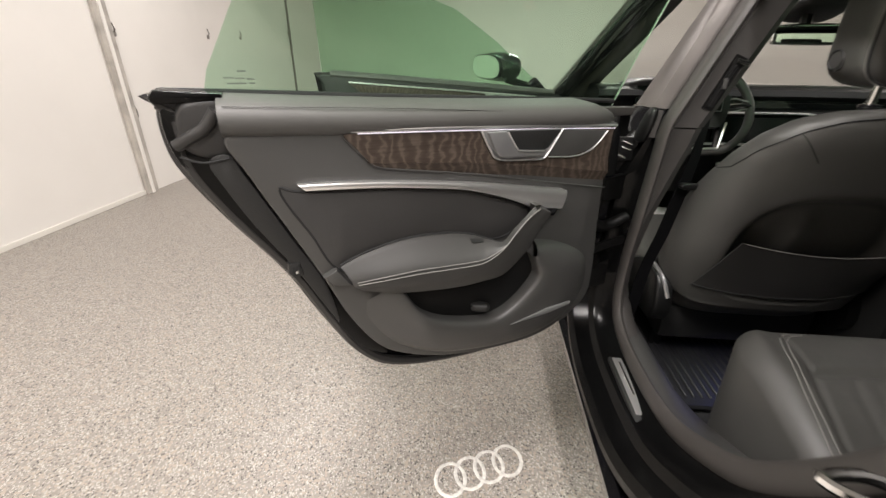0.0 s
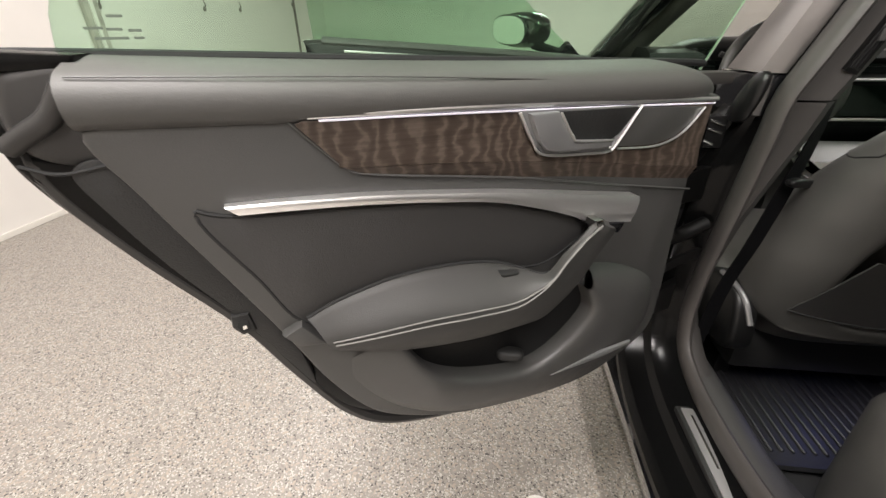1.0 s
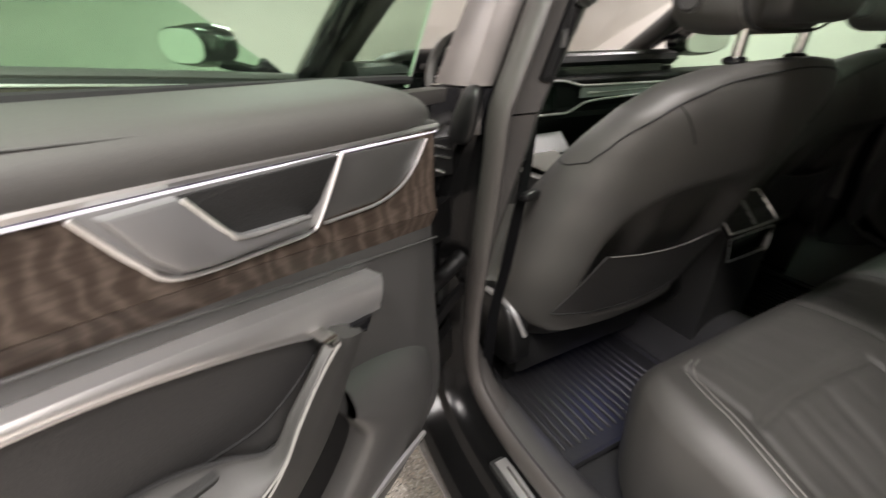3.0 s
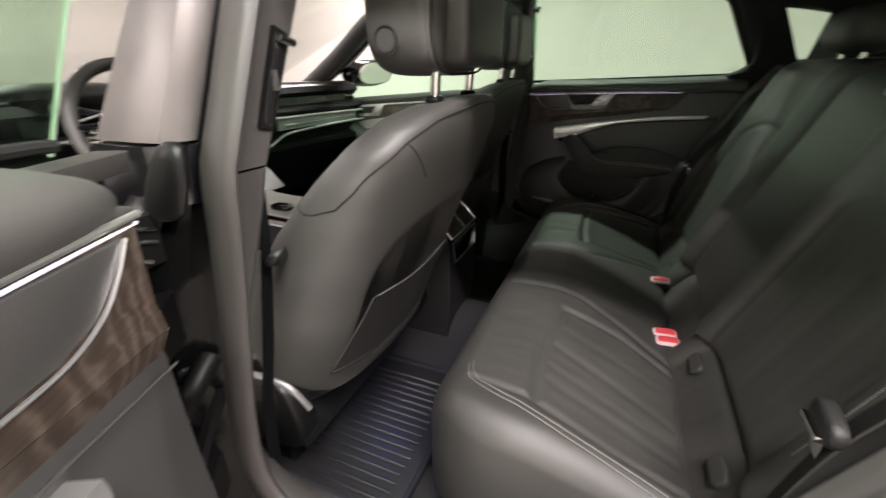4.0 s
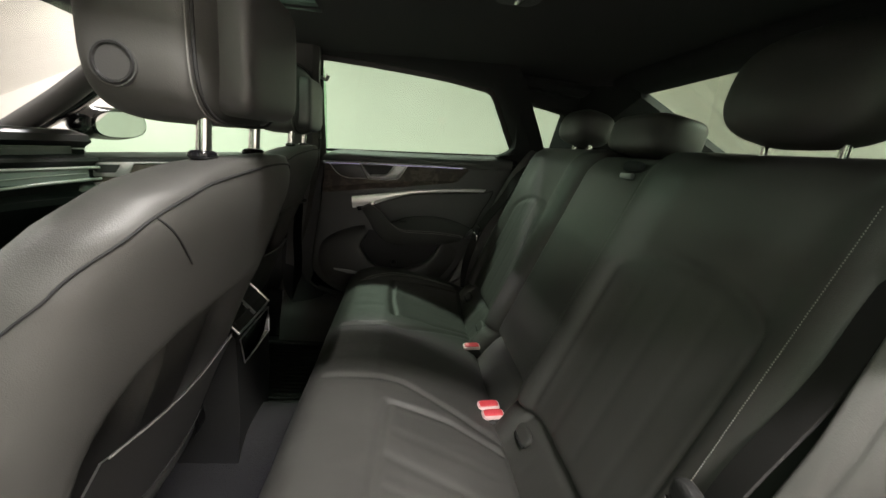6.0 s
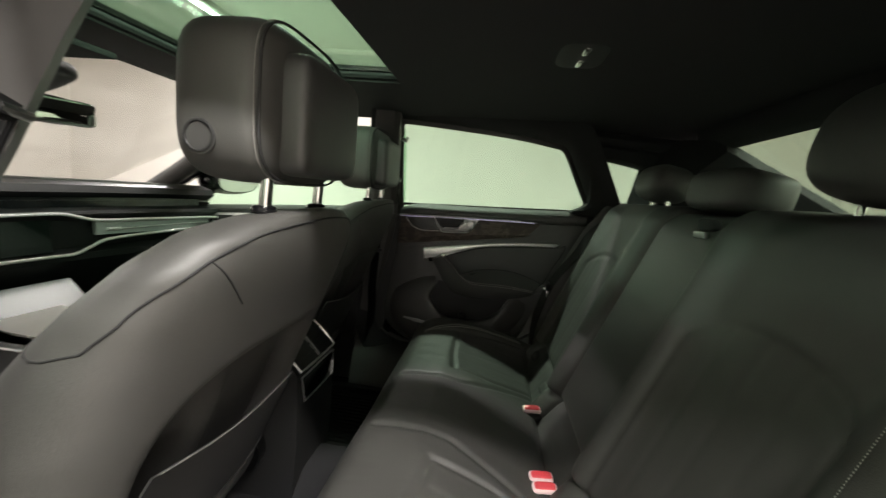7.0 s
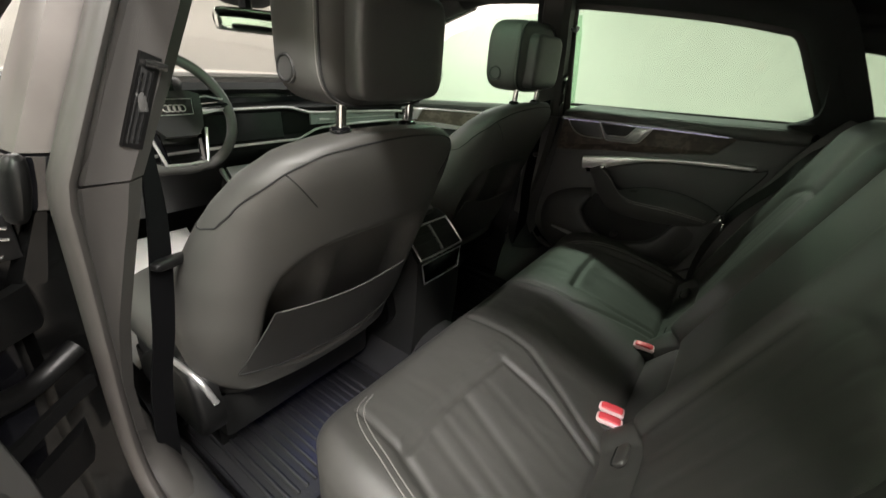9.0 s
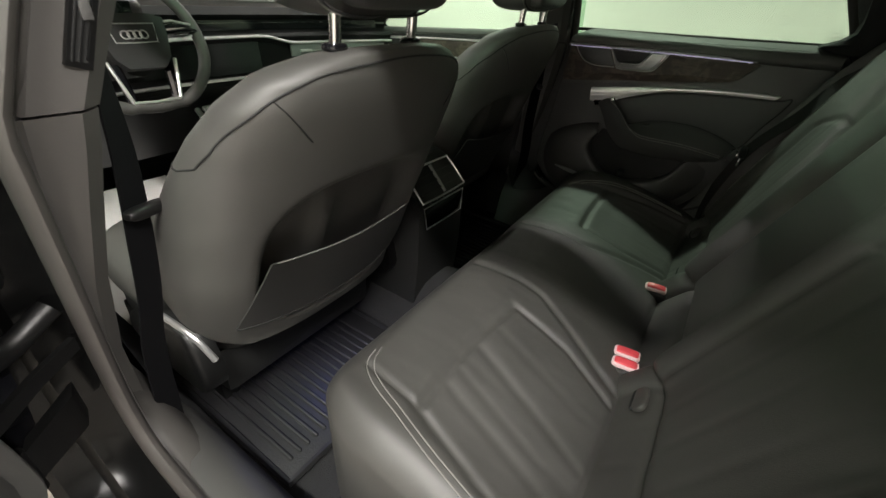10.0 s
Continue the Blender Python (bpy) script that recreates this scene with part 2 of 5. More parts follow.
def part(name, bm, material, parent=None, label="", smooth=True, sharp=38.0):
    """Link a mesh as one object; under a parent its points are given in world metres."""
    bmesh.ops.recalc_face_normals(bm, faces=bm.faces)
    top = parent
    while top is not None and top.parent is not None:
        top = top.parent
    if top is not None and top.name in ROOTS:
        bmesh.ops.translate(bm, verts=bm.verts, vec=-ROOTS[top.name])
    me = bpy.data.meshes.new(name)
    bm.to_mesh(me)
    bm.free()
    me.materials.append(material)
    if smooth:
        me.polygons.foreach_set("use_smooth", [True] * len(me.polygons))
        me.set_sharp_from_angle(angle=radians(sharp))
    ob = new(name, me)
    if parent is not None:
        ob.parent = parent
    if label:
        tagged(ob, label)
    return ob


def curve(pts, n=60, closed=False):
    """Catmull-Rom through points, evenly many samples."""
    p = [Vector(q) for q in pts]
    m = len(p)
    segs = m if closed else m - 1
    out = []
    for i in range(n):
        s = i / n * segs if closed else i / (n - 1) * segs
        k = min(int(s), segs - 1)
        f = s - k
        if closed:
            a, b, c, d = (p[(k + j) % m] for j in (-1, 0, 1, 2))
        else:
            b, c = p[k], p[k + 1]
            a = p[k - 1] if k > 0 else b * 2 - c
            d = p[k + 2] if k + 2 < m else c * 2 - b
        out.append(0.5 * ((2 * b) + (c - a) * f + (2 * a - 5 * b + 4 * c - d) * f * f + (3 * b - a - 3 * c + d) * f ** 3))
    return out


def loft(rings, closed=True, caps=True):
    bm = bmesh.new()
    vs = [[bm.verts.new(q) for q in r] for r in rings]
    n = len(rings[0])
    for a, b in zip(vs, vs[1:]):
        for i in range(n if closed else n - 1):
            j = (i + 1) % n
            bm.faces.new((a[i], a[j], b[j], b[i]))
    if caps and closed:
        bm.faces.new(vs[0])
        bm.faces.new(vs[-1])
    return bm


def tube(path, r, n=8, closed=False, flat=1.0, up=(0, 0, 1)):
    """A round or oval bar along a path; flat scales its size along up."""
    path = [Vector(q) for q in path]
    m = len(path)
    rings = []
    for i, q in enumerate(path):
        if closed:
            t = path[(i + 1) % m] - path[i - 1]
        else:
            t = path[min(i + 1, m - 1)] - path[max(i - 1, 0)]
        t.normalize()
        u = Vector(up)
        s = t.cross(u)
        if s.length < 1e-3:
            s = t.cross(Vector((1, 0, 0)))
        s.normalize()
        w = s.cross(t).normalized()
        rr = r[i] if isinstance(r, (list, tuple)) else r
        rings.append([q + s * rr * math.cos(2 * math.pi * k / n) + w * rr * flat * math.sin(2 * math.pi * k / n) for k in range(n)])
    if closed:
        rings.append(rings[0])
        bm = loft(rings, caps=False)
        bmesh.ops.remove_doubles(bm, verts=bm.verts, dist=1e-5)
        return bm
    return loft(rings)


def strap(path, width, thick, side):
    """Flat band along a path; side is one direction across it, or one for each point."""
    path = [Vector(q) for q in path]
    n = len(path)
    rings = []
    for i in range(n):
        t = (path[min(i + 1, n - 1)] - path[max(i - 1, 0)]).normalized()
        s = Vector(side[i]) if isinstance(side, list) else Vector(side)
        s = (s - t * s.dot(t)).normalized()
        m = t.cross(s)
        rings.append([path[i] + s * (width / 2 * a) + m * (thick / 2 * b) for a, b in ((-1, -1), (1, -1), (1, 1), (-1, 1))])
    return loft(rings)


def box(lo, hi, bevel=0.0, seg=2):
    bm = bmesh.new()
    bmesh.ops.create_cube(bm, size=1)
    lo, hi = Vector(lo), Vector(hi)
    for v in bm.verts:
        v.co = Vector(((lo[k] + hi[k]) / 2 + v.co[k] * (hi[k] - lo[k]) for k in range(3)))
    if bevel:
        bmesh.ops.bevel(bm, geom=bm.edges, offset=bevel, segments=seg, affect="EDGES", profile=0.6)
    return bm


def pillow(centre, half, e=4.0, nu=28, nv=18, tilt=None):
    """A rounded, puffed box (superquadric)."""
    def sp(c, k):
        return math.copysign(abs(c) ** (2 / k), c)
    e2 = e if isinstance(e, (tuple, list)) else (e, e)
    rings = []
    for j in range(1, nv):
        ph = -math.pi / 2 + math.pi * j / nv
        rings.append([Vector((half[0] * sp(math.cos(ph), e2[1]) * sp(math.cos(2 * math.pi * i / nu), e2[0]),
                              half[1] * sp(math.cos(ph), e2[1]) * sp(math.sin(2 * math.pi * i / nu), e2[0]),
                              half[2] * sp(math.sin(ph), e2[1]))) for i in range(nu)])
    bm = loft(rings)
    m = Matrix.Translation(centre) @ (tilt if tilt is not None else Matrix.Identity(4))
    bmesh.ops.transform(bm, matrix=m, verts=bm.verts)
    return bm


def prism(outline, w0, w1, fmap, bevel=0.0, seg=2):
    """A flat outline (u, v) with depth from w0 (back) to w1 (front)."""
    bm = bmesh.new()
    back = [bm.verts.new((q[0], q[1], w0)) for q in outline]
    front = [bm.verts.new((q[0], q[1], w1)) for q in outline]
    n = len(outline)
    bm.faces.new(back)
    ff = bm.faces.new(front)
    for i in range(n):
        j = (i + 1) % n
        bm.faces.new((back[i], back[j], front[j], front[i]))
    bmesh.ops.recalc_face_normals(bm, faces=bm.faces)
    if bevel:
        bmesh.ops.bevel(bm, geom=list(ff.edges), offset=bevel, segments=seg, affect="EDGES", profile=0.5, clamp_overlap=True)
    for v in bm.verts:
        v.co = Vector(fmap(*v.co))
    big = [f for f in bm.faces if len(f.verts) > 4]
    bmesh.ops.triangulate(bm, faces=big)
    return bm


def sheet(f, nu, nv, thick=None):
    """A grid f(s, t); thick is an offset vector that closes it into a slab."""
    bm = bmesh.new()
    g = [[bm.verts.new(f(i / nu, j / nv)) for j in range(nv + 1)] for i in range(nu + 1)]
    for i in range(nu):
        for j in range(nv):
            bm.faces.new((g[i][j], g[i + 1][j], g[i + 1][j + 1], g[i][j + 1]))
    if thick is not None:
        off = Vector(thick)
        h = [[bm.verts.new(v.co + off) for v in row] for row in g]
        for i in range(nu):
            for j in range(nv):
                bm.faces.new((h[i][j], h[i][j + 1], h[i + 1][j + 1], h[i + 1][j]))
        rim = [(i, 0) for i in range(nu)] + [(nu, j) for j in range(nv)] + [(i, nv) for i in range(nu, 0, -1)] + [(0, j) for j in range(nv, 0, -1)]
        for k, (i, j) in enumerate(rim):
            a, b = rim[(k + 1) % len(rim)]
            bm.faces.new((g[i][j], h[i][j], h[a][b], g[a][b]))
    return bm


def dotted(pts, r):
    """Short stitches along a path, every other step a gap."""
    out = bmesh.new()
    for k in range(0, len(pts) - 1, 2):
        a, b = Vector(pts[k]), Vector(pts[k + 1])
        piece = tube([a, b * 0.85 + a * 0.15], r, 5)
        me = bpy.data.meshes.new("piece")
        piece.to_mesh(me)
        piece.free()
        out.from_mesh(me)
        bpy.data.meshes.remove(me)
    return out


def xy(pts):
    return [(q[0], q[1], 0.0) for q in pts]


def interp(x, table):
    xs, ys = zip(*table)
    return float(np.interp(x, xs, ys))


# ---- the room ----
X0, X1, Y0, Y1, H = -3.95, 5.2, -3.8, 7.6, 3.0


def structure(name, bm, material, label, smooth=False):
    return tagged(part(name, bm, material, None, "", smooth), label, name.split("_")[0], kind="structure")


floor = structure("floor", box((X0 - 0.2, Y0 - 0.2, -0.2), (X1 + 0.2, Y1 + 0.2, 0.0)), FLOORM, "grey and tan flake epoxy garage floor")
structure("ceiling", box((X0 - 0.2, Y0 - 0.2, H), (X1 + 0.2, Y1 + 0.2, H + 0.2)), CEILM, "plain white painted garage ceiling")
wall_west = structure("wall_west", box((X0 - 0.2, Y0 - 0.2, 0), (X0, Y1 + 0.2, H)), WALLM, "white painted wall with metal joint strips")
structure("wall_east", box((X1, Y0 - 0.2, 0), (X1 + 0.2, Y1 + 0.2, H)), WALLM, "plain white painted garage wall")
structure("wall_north", box((X0, Y1, 0), (X1, Y1 + 0.2, H)), WALLM, "plain white painted garage wall")
structure("wall_south", box((X0, Y0 - 0.2, 0), (X1, Y0, H)), WALLM, "plain white painted garage wall")
structure("baseboard", box((X0, Y0, 0), (X0 + 0.012, 3.16, 0.035), 0.004), mat("pale_caulk", (0.75, 0.72, 0.66), 0.5), "pale sealing strip along the wall foot")
structure("trim", box((X0, 3.16, 0), (X0 + 0.035, 3.28, H), 0.008), JOINT, "worn grey metal joint strip on the wall")
structure("trim", box((X0, 3.20, 0), (X0 + 0.045, 3.23, H), 0.006), WALLM, "painted ridge on the wall joint strip")
structure("trim", box((X0, 6.47, 0), (X0 + 0.02, 6.51, H), 0.006), STAIN, "dark vertical joint in the wall")
for by, bz in ((3.311, 1.214), (3.30, 0.625), (4.504, 1.237), (5.123, 1.249), (6.44, 1.355)):
    clip = root_at("wall_fixing", (X0, by, bz), "small dull metal fixing on the white wall", "fixing", "wall fixings")
    part("plate", pillow((X0 + 0.008, by, bz), (0.008, 0.017, 0.020), 3.0, 14, 8), STAIN, clip)
    part("hook", tube([(X0 + 0.012, by, bz + 0.01), (X0 + 0.03, by - 0.01, bz + 0.03), (X0 + 0.02, by - 0.015, bz + 0.075)], 0.006, 6), STAIN, clip)
for lx, ly, across, watts in LAMPS:
    lampo = root_at("ceiling_light", (lx, ly, H), "white linear ceiling light with a lit tube, from a mostly added set", "ceiling light", "ceiling lights")
    hx, hy = (0.78, 0.09) if across else (0.09, 0.78)
    part("housing", box((lx - hx, ly - hy, H - 0.07), (lx + hx, ly + hy, H - 0.002), 0.012), CEILM, lampo)
    part("tube", tube([(lx - hx + 0.09, ly, H - 0.085), (lx + hx - 0.09, ly, H - 0.085)] if across else [(lx, ly - 0.7, H - 0.085), (lx, ly + 0.7, H - 0.085)], 0.018, 10), TUBE, lampo)
# pale solid rings standing in for the round light marks that the door's lamp throws on the floor
mark = root_at("light_mark", (-1.095, 0.76, 0), "four pale overlapping rings drawn as projected light on the floor", "floor mark")
for k in range(4):
    cx, cy = -1.191 + 0.054 * k, 0.802 + 0.025 * k
    ring = [(cx + 0.041 * math.cos(a), cy + 0.050 * math.sin(a), 0.003 + 0.0006 * k) for a in np.linspace(0, 2 * math.pi, 33)[:-1]]
    part("ring", tube(ring, 0.0052, 6, True, 0.25), RINGM, mark)
# ---- the car ----
car = root_at("car", (0, 0, 0), "black four-door car with two open doors standing on the epoxy floor", "car")


def shell_map(o, d, n, lean=0.0, lift=0.0):
    """Maps a door's own (along, height, towards the cabin) to the world; lean tips its upper part towards the cabin."""
    def place(u, v, w):
        k = w + lean * (v - 0.95)
        return (o[0] + d[0] * u + n[0] * k, o[1] + d[1] * u + n[1] * k, v + lift)
    return place


REAR_L = shell_map((-0.8842, 0.9093), (-0.8851, -0.4655), (0.4655, -0.8851), 0.078, 0.0117)
REAR_R = shell_map((0.69, 0.963), (0.0, -1.0), (-1.0, 0.0))
FRONT_L = shell_map((-0.80, 2.045), (-0.952, -0.306), (0.306, -0.952), 0.0, 0.055)
FRONT_R = shell_map((0.70, 2.00), (0.03, -0.9995), (-0.9995, -0.03))


def line(fm, pts, n=40):
    return [fm(*q) for q in curve(pts, n)]


STAMP = [(0.676, 1.047, 0.012), (0.696, 1.038, 0.014), (0.680, 1.037, 0.012), (0.664, 1.036, 0.010), (0.692, 1.030, 0.026), (0.662, 1.030, 0.008)]
STAMPM = mat("etched_stamp", (0.24, 0.30, 0.24), 0.6)


def rear_door(fm, label):
    """Frameless rear door: black shell, trimmed inside with leather, wood and aluminium."""
    rim = curve(xy([(0.768, 1.020), (0.788, 1.000), (0.790, 0.950), (0.778, 0.905), (0.733, 0.824), (0.658, 0.707), (0.607, 0.598), (0.546, 0.486), (0.471, 0.424),
                    (0.33, 0.395), (0.15, 0.395), (0.0, 0.42), (-0.07, 0.47), (-0.10, 0.60), (-0.10, 0.80), (-0.075, 0.945), (-0.03, 0.968), (0.35, 0.990)]), 90, True)
    shell = part("rear_door", prism(rim, -0.135, -0.058, fm, 0.018, 3), PAINT, car, label)
    # rubber seal round the door's edge
    part("door_seal", tube([fm(q[0] * 0.965 + 0.004, q[1] * 0.985 + 0.008, -0.050) for q in rim[2:58]], 0.011, 8), RUBBER, shell)
    panel = curve(xy([(0.705, 0.965), (0.683, 0.903), (0.640, 0.808), (0.594, 0.705), (0.552, 0.605), (0.500, 0.522), (0.440, 0.478), (0.345, 0.442), (0.215, 0.424),
                      (0.10, 0.428), (0.02, 0.462), (-0.038, 0.52), (-0.040, 0.60), (-0.022, 0.72), (-0.010, 0.82), (0.002, 0.92), (0.0, 0.955), (0.2, 0.962), (0.45, 0.966), (0.62, 0.966)]), 100, True)
    part("trim_panel", prism(panel, -0.056, 0.0, fm, 0.010, 3), SOFT, shell, "soft black moulded door trim")
    # padded upper roll, from the wood up to the glass
    sect = [(-0.012, 0.962), (0.003, 0.967), (0.0095, 0.973), (0.0118, 0.981), (0.0105, 0.988), (0.006, 0.9935), (-0.002, 0.9972), (-0.012, 0.9995), (-0.03, 1.002), (-0.055, 1.004), (-0.076, 1.005), (-0.078, 0.985), (-0.03, 0.97)]
    rings = []
    for i in range(41):
        u = -0.008 + 0.716 * i / 40
        drop = -0.0185 * (1 - u / 0.7) - 0.004 * math.sin(math.pi * u / 0.7)
        end = max(0.0, 1 - i / 4.0)
        sh = 1 - 0.45 * end ** 2
        rise = 0.008 + 0.006 * max(0.0, u) / 0.7
        rings.append([fm(u, 0.985 + (v - 0.985) * sh + drop - 0.012 * end ** 2 + rise * max(0.0, min(1.0, (v - 0.975) / 0.03)), -0.034 + (w + 0.034) * sh) for w, v in sect])
    part("upper_pad", loft(rings), UPPERM, shell, "black grained upper roll of the door", sharp=70)
    part("stitch", tube(line(fm, [(0.70, 1.0065, 0.003), (0.45, 0.996, 0.004), (0.2, 0.981, 0.0045), (0.03, 0.973, 0.003)], 60), 0.0008, 6), SOFT, shell)
    part("belt_seal", tube(line(fm, [(0.785, 1.021, -0.079), (0.70, 1.0185, -0.079), (0.35, 1.003, -0.079), (0.0, 0.989, -0.079), (-0.06, 0.985, -0.079)], 40), 0.0050, 8), SEAM, shell)
    # tail end between trim and shell: dark moulded edge, lit reveal and a soft cap under the belt line
    tail = curve(xy([(0.705, 1.010), (0.760, 1.018), (0.782, 1.000), (0.782, 0.950), (0.765, 0.905), (0.716, 0.824), (0.640, 0.705), (0.590, 0.600), (0.535, 0.50), (0.47, 0.46), (0.52, 0.56), (0.59, 0.70), (0.64, 0.81), (0.69, 0.92)]), 60, True)
    part("tail_trim", prism(tail, -0.062, -0.040, fm, 0.008, 2), JAMBM, shell, "black painted tail edge of the door")
    inner = curve(xy([(0.708, 0.935), (0.735, 0.925), (0.722, 0.885), (0.690, 0.815), (0.640, 0.725), (0.60, 0.64), (0.572, 0.585), (0.590, 0.68), (0.640, 0.79), (0.690, 0.90)]), 50, True)
    part("tail_reveal", prism(inner, -0.045, -0.026, fm, 0.008, 2), SOFT_DARK, shell, "black plastic tail cover of the door")
    cap = curve(xy([(0.704, 1.014), (0.742, 1.014), (0.760, 1.004), (0.768, 0.972), (0.762, 0.944), (0.738, 0.930), (0.706, 0.930), (0.700, 0.965)]), 44, True)
    part("tail_cap", prism(cap, -0.06, -0.030, fm, 0.012, 4), RUBBER, shell, "moulded black tail cap")
    part("cap_fold", tube(line(fm, [(0.712, 0.998, -0.024), (0.730, 0.975, -0.026), (0.752, 0.962, -0.030), (0.772, 0.950, -0.036)], 18), 0.009, 10), RUBBER, shell)
    part("belt_end", prism([(0.700, 1.020), (0.782, 1.026), (0.790, 1.016), (0.786, 1.008), (0.700, 1.010)], -0.095, -0.030, fm, 0.003), JAMBM, shell, "thin black end of the belt line")
    part("tail_seam", tube(line(fm, [(0.770, 0.935, -0.0315), (0.742, 0.926, -0.0255), (0.706, 0.930, -0.0245)], 16), 0.0018, 6), SEAM, shell)
    part("latch", prism([(0.626, 0.708), (0.643, 0.704), (0.652, 0.718), (0.650, 0.736), (0.630, 0.736)], -0.060, -0.022, fm, 0.004), SOFT_DARK, shell, "small dark door latch housing")
    part("latch_hole", prism([(0.632, 0.713), (0.642, 0.711), (0.646, 0.720), (0.643, 0.729), (0.633, 0.729)], -0.026, -0.0208, fm), SEAM, shell)
    part("latch_claw", prism([(0.635, 0.716), (0.640, 0.715), (0.640, 0.721), (0.636, 0.722)], -0.022, -0.0195, fm), STEEL, shell, "bright latch claw")
    # wood inlay with the bright line above it
    crease = [(0.500, 0.9115), (0.44, 0.907), (0.34, 0.899), (0.20, 0.882), (0.08, 0.864), (-0.008, 0.852)]
    low_edge = [(0.500, 0.911), (0.472, 0.900), (0.42, 0.893), (0.30, 0.875), (0.15, 0.846), (0.0, 0.817)]
    def crease_v(u):
        return interp(-u, [(-q[0], q[1]) for q in crease])
    def facet(u, v, w):
        """Folds the inlay inwards below its crease."""
        return fm(u, v, w + 0.003 - 0.30 * max(0.0, crease_v(u) - v))
    top_line = [(0.536, 0.961), (0.541, 0.957), (0.528, 0.942), (0.507, 0.918)]
    upper = [(q[0], q[1]) for q in curve(xy(top_line + crease), 60)] + [(0.0, 0.88), (0.004, 0.945), (0.25, 0.957)]
    part("wood_inlay", prism(upper, -0.006, 0.003, facet, 0.001, 1), WOOD, shell, "open-pored grey-brown wood inlay")
    lower = [(q[0], q[1]) for q in curve(xy(crease), 40)] + [(q[0], q[1]) for q in curve(xy(low_edge[::-1]), 40)]
    part("wood_bevel", prism(lower, -0.006, 0.003, facet), WOOD, shell, "bevelled lower face of the wood inlay")
    part("inlay_edge", tube(line(fm, [(0.548, 0.962, 0.003), (0.52, 0.931, 0.003), (0.499, 0.911, 0.003), (0.470, 0.900, 0.003), (0.299, 0.874, 0.003), (0.15, 0.845, 0.003), (-0.012, 0.815, 0.003)], 50), 0.0014, 6), SOFT, shell, "thin pale edge of the inlay")
    part("trim_strip", tube(line(fm, [(0.530, 0.966, 0.004), (0.40, 0.9635, 0.007), (0.2, 0.957, 0.007), (-0.004, 0.948, 0.004)], 40), [0.0044 - 0.0016 * (k / 39) ** 2 for k in range(40)], 8), CHROME, shell, "bright aluminium strip with a soft violet light")
    part("light_line", tube(line(fm, [(0.520, 0.9605, 0.006), (0.40, 0.958, 0.008), (0.2, 0.9515, 0.008), (0.0, 0.943, 0.005)], 40), 0.0013, 6), VIOLET, shell, "thin violet light line")
    # door opener and its surround
    bez = [(0.308, 0.955), (0.288, 0.921), (0.268, 0.902), (0.250, 0.898), (0.176, 0.893), (0.162, 0.900), (0.132, 0.950)]
    part("handle_surround", prism(bez, 0.003, 0.010, fm, 0.002), GREYMET, shell, "satin grey opener surround")
    part("handle_recess", prism([(0.262, 0.951), (0.240, 0.922), (0.226, 0.914), (0.174, 0.909), (0.160, 0.917), (0.137, 0.948)], 0.008, 0.012, fm, 0.001), SOFT_DARK, shell)
    part("handle_lever", prism([(0.297, 0.952), (0.259, 0.952), (0.238, 0.923), (0.226, 0.916), (0.176, 0.912), (0.172, 0.903), (0.250, 0.904), (0.268, 0.908), (0.281, 0.922)], 0.011, 0.020, fm, 0.003), GREYMET, shell, "brushed metal door opener")
    part("lever_edge", tube(line(fm, [(0.258, 0.951, 0.020), (0.238, 0.9235, 0.021), (0.226, 0.916, 0.021), (0.175, 0.912, 0.020)], 24), 0.0015, 6), CHROME, shell)
    part("surround_edge", tube(line(fm, [(0.306, 0.953, 0.011), (0.286, 0.920, 0.011), (0.266, 0.901, 0.011), (0.20, 0.8955, 0.011), (0.172, 0.895, 0.011), (0.160, 0.903, 0.011), (0.133, 0.950, 0.011)], 40), 0.0017, 6), CHROME, shell)
    part("loudspeaker", prism([(0.129, 0.947), (0.156, 0.899), (0.094, 0.896), (0.060, 0.903), (0.040, 0.918), (0.022, 0.940)], 0.003, 0.009, fm, 0.002), SOFT, shell, "black perforated loudspeaker cover")
    part("loudspeaker_edge", tube(line(fm, [(0.156, 0.897, 0.010), (0.094, 0.894, 0.010), (0.060, 0.902, 0.010), (0.040, 0.917, 0.010), (0.022, 0.940, 0.010)], 30), 0.0015, 6), CHROME, shell)
    # leather field under the wood
    field = curve(xy([(0.645, 0.880), (0.60, 0.872), (0.372, 0.853), (0.261, 0.824), (0.17, 0.786), (0.231, 0.735), (0.311, 0.743), (0.408, 0.755), (0.483, 0.748), (0.565, 0.722), (0.607, 0.798)]), 70, True)
    part("leather_field", prism(field, -0.004, 0.0025, fm, 0.002), LEATHER_INSERT, shell, "dark leather field on the door")
    part("field_seam", tube([fm(q[0], q[1], 0.0015) for q in field], 0.0022, 6, True), SEAM, shell)
    # aluminium grab-handle trim, widening towards its end
    top = curve(xy([(0.618, 0.888), (0.561, 0.886), (0.474, 0.880), (0.376, 0.869), (0.302, 0.859), (0.219, 0.845), (0.104, 0.826)]), 36)
    low = curve(xy([(0.606, 0.876), (0.563, 0.874), (0.475, 0.868), (0.375, 0.856), (0.316, 0.846), (0.258, 0.828), (0.204, 0.807), (0.168, 0.790), (0.109, 0.782)]), 36)
    rings = []
    for i, (a, b) in enumerate(zip(top, low)):
        k = i / 35
        out = 0.012 + 0.012 * k
        ring = [fm(a[0], a[1], 0.0)]
        for j in range(9):
            s = j / 8
            bulge = (1 - abs(2 * s - 0.8) ** 3 * 0.30) if s < 0.8 else 1 - 0.7 * ((s - 0.8) / 0.2) ** 2
            ring.append(fm(a[0] + (b[0] - a[0]) * s, a[1] + (b[1] - a[1]) * s, out * max(0.3, bulge)))
        ring.append(fm(b[0], b[1], 0.0))
        rings.append(ring)
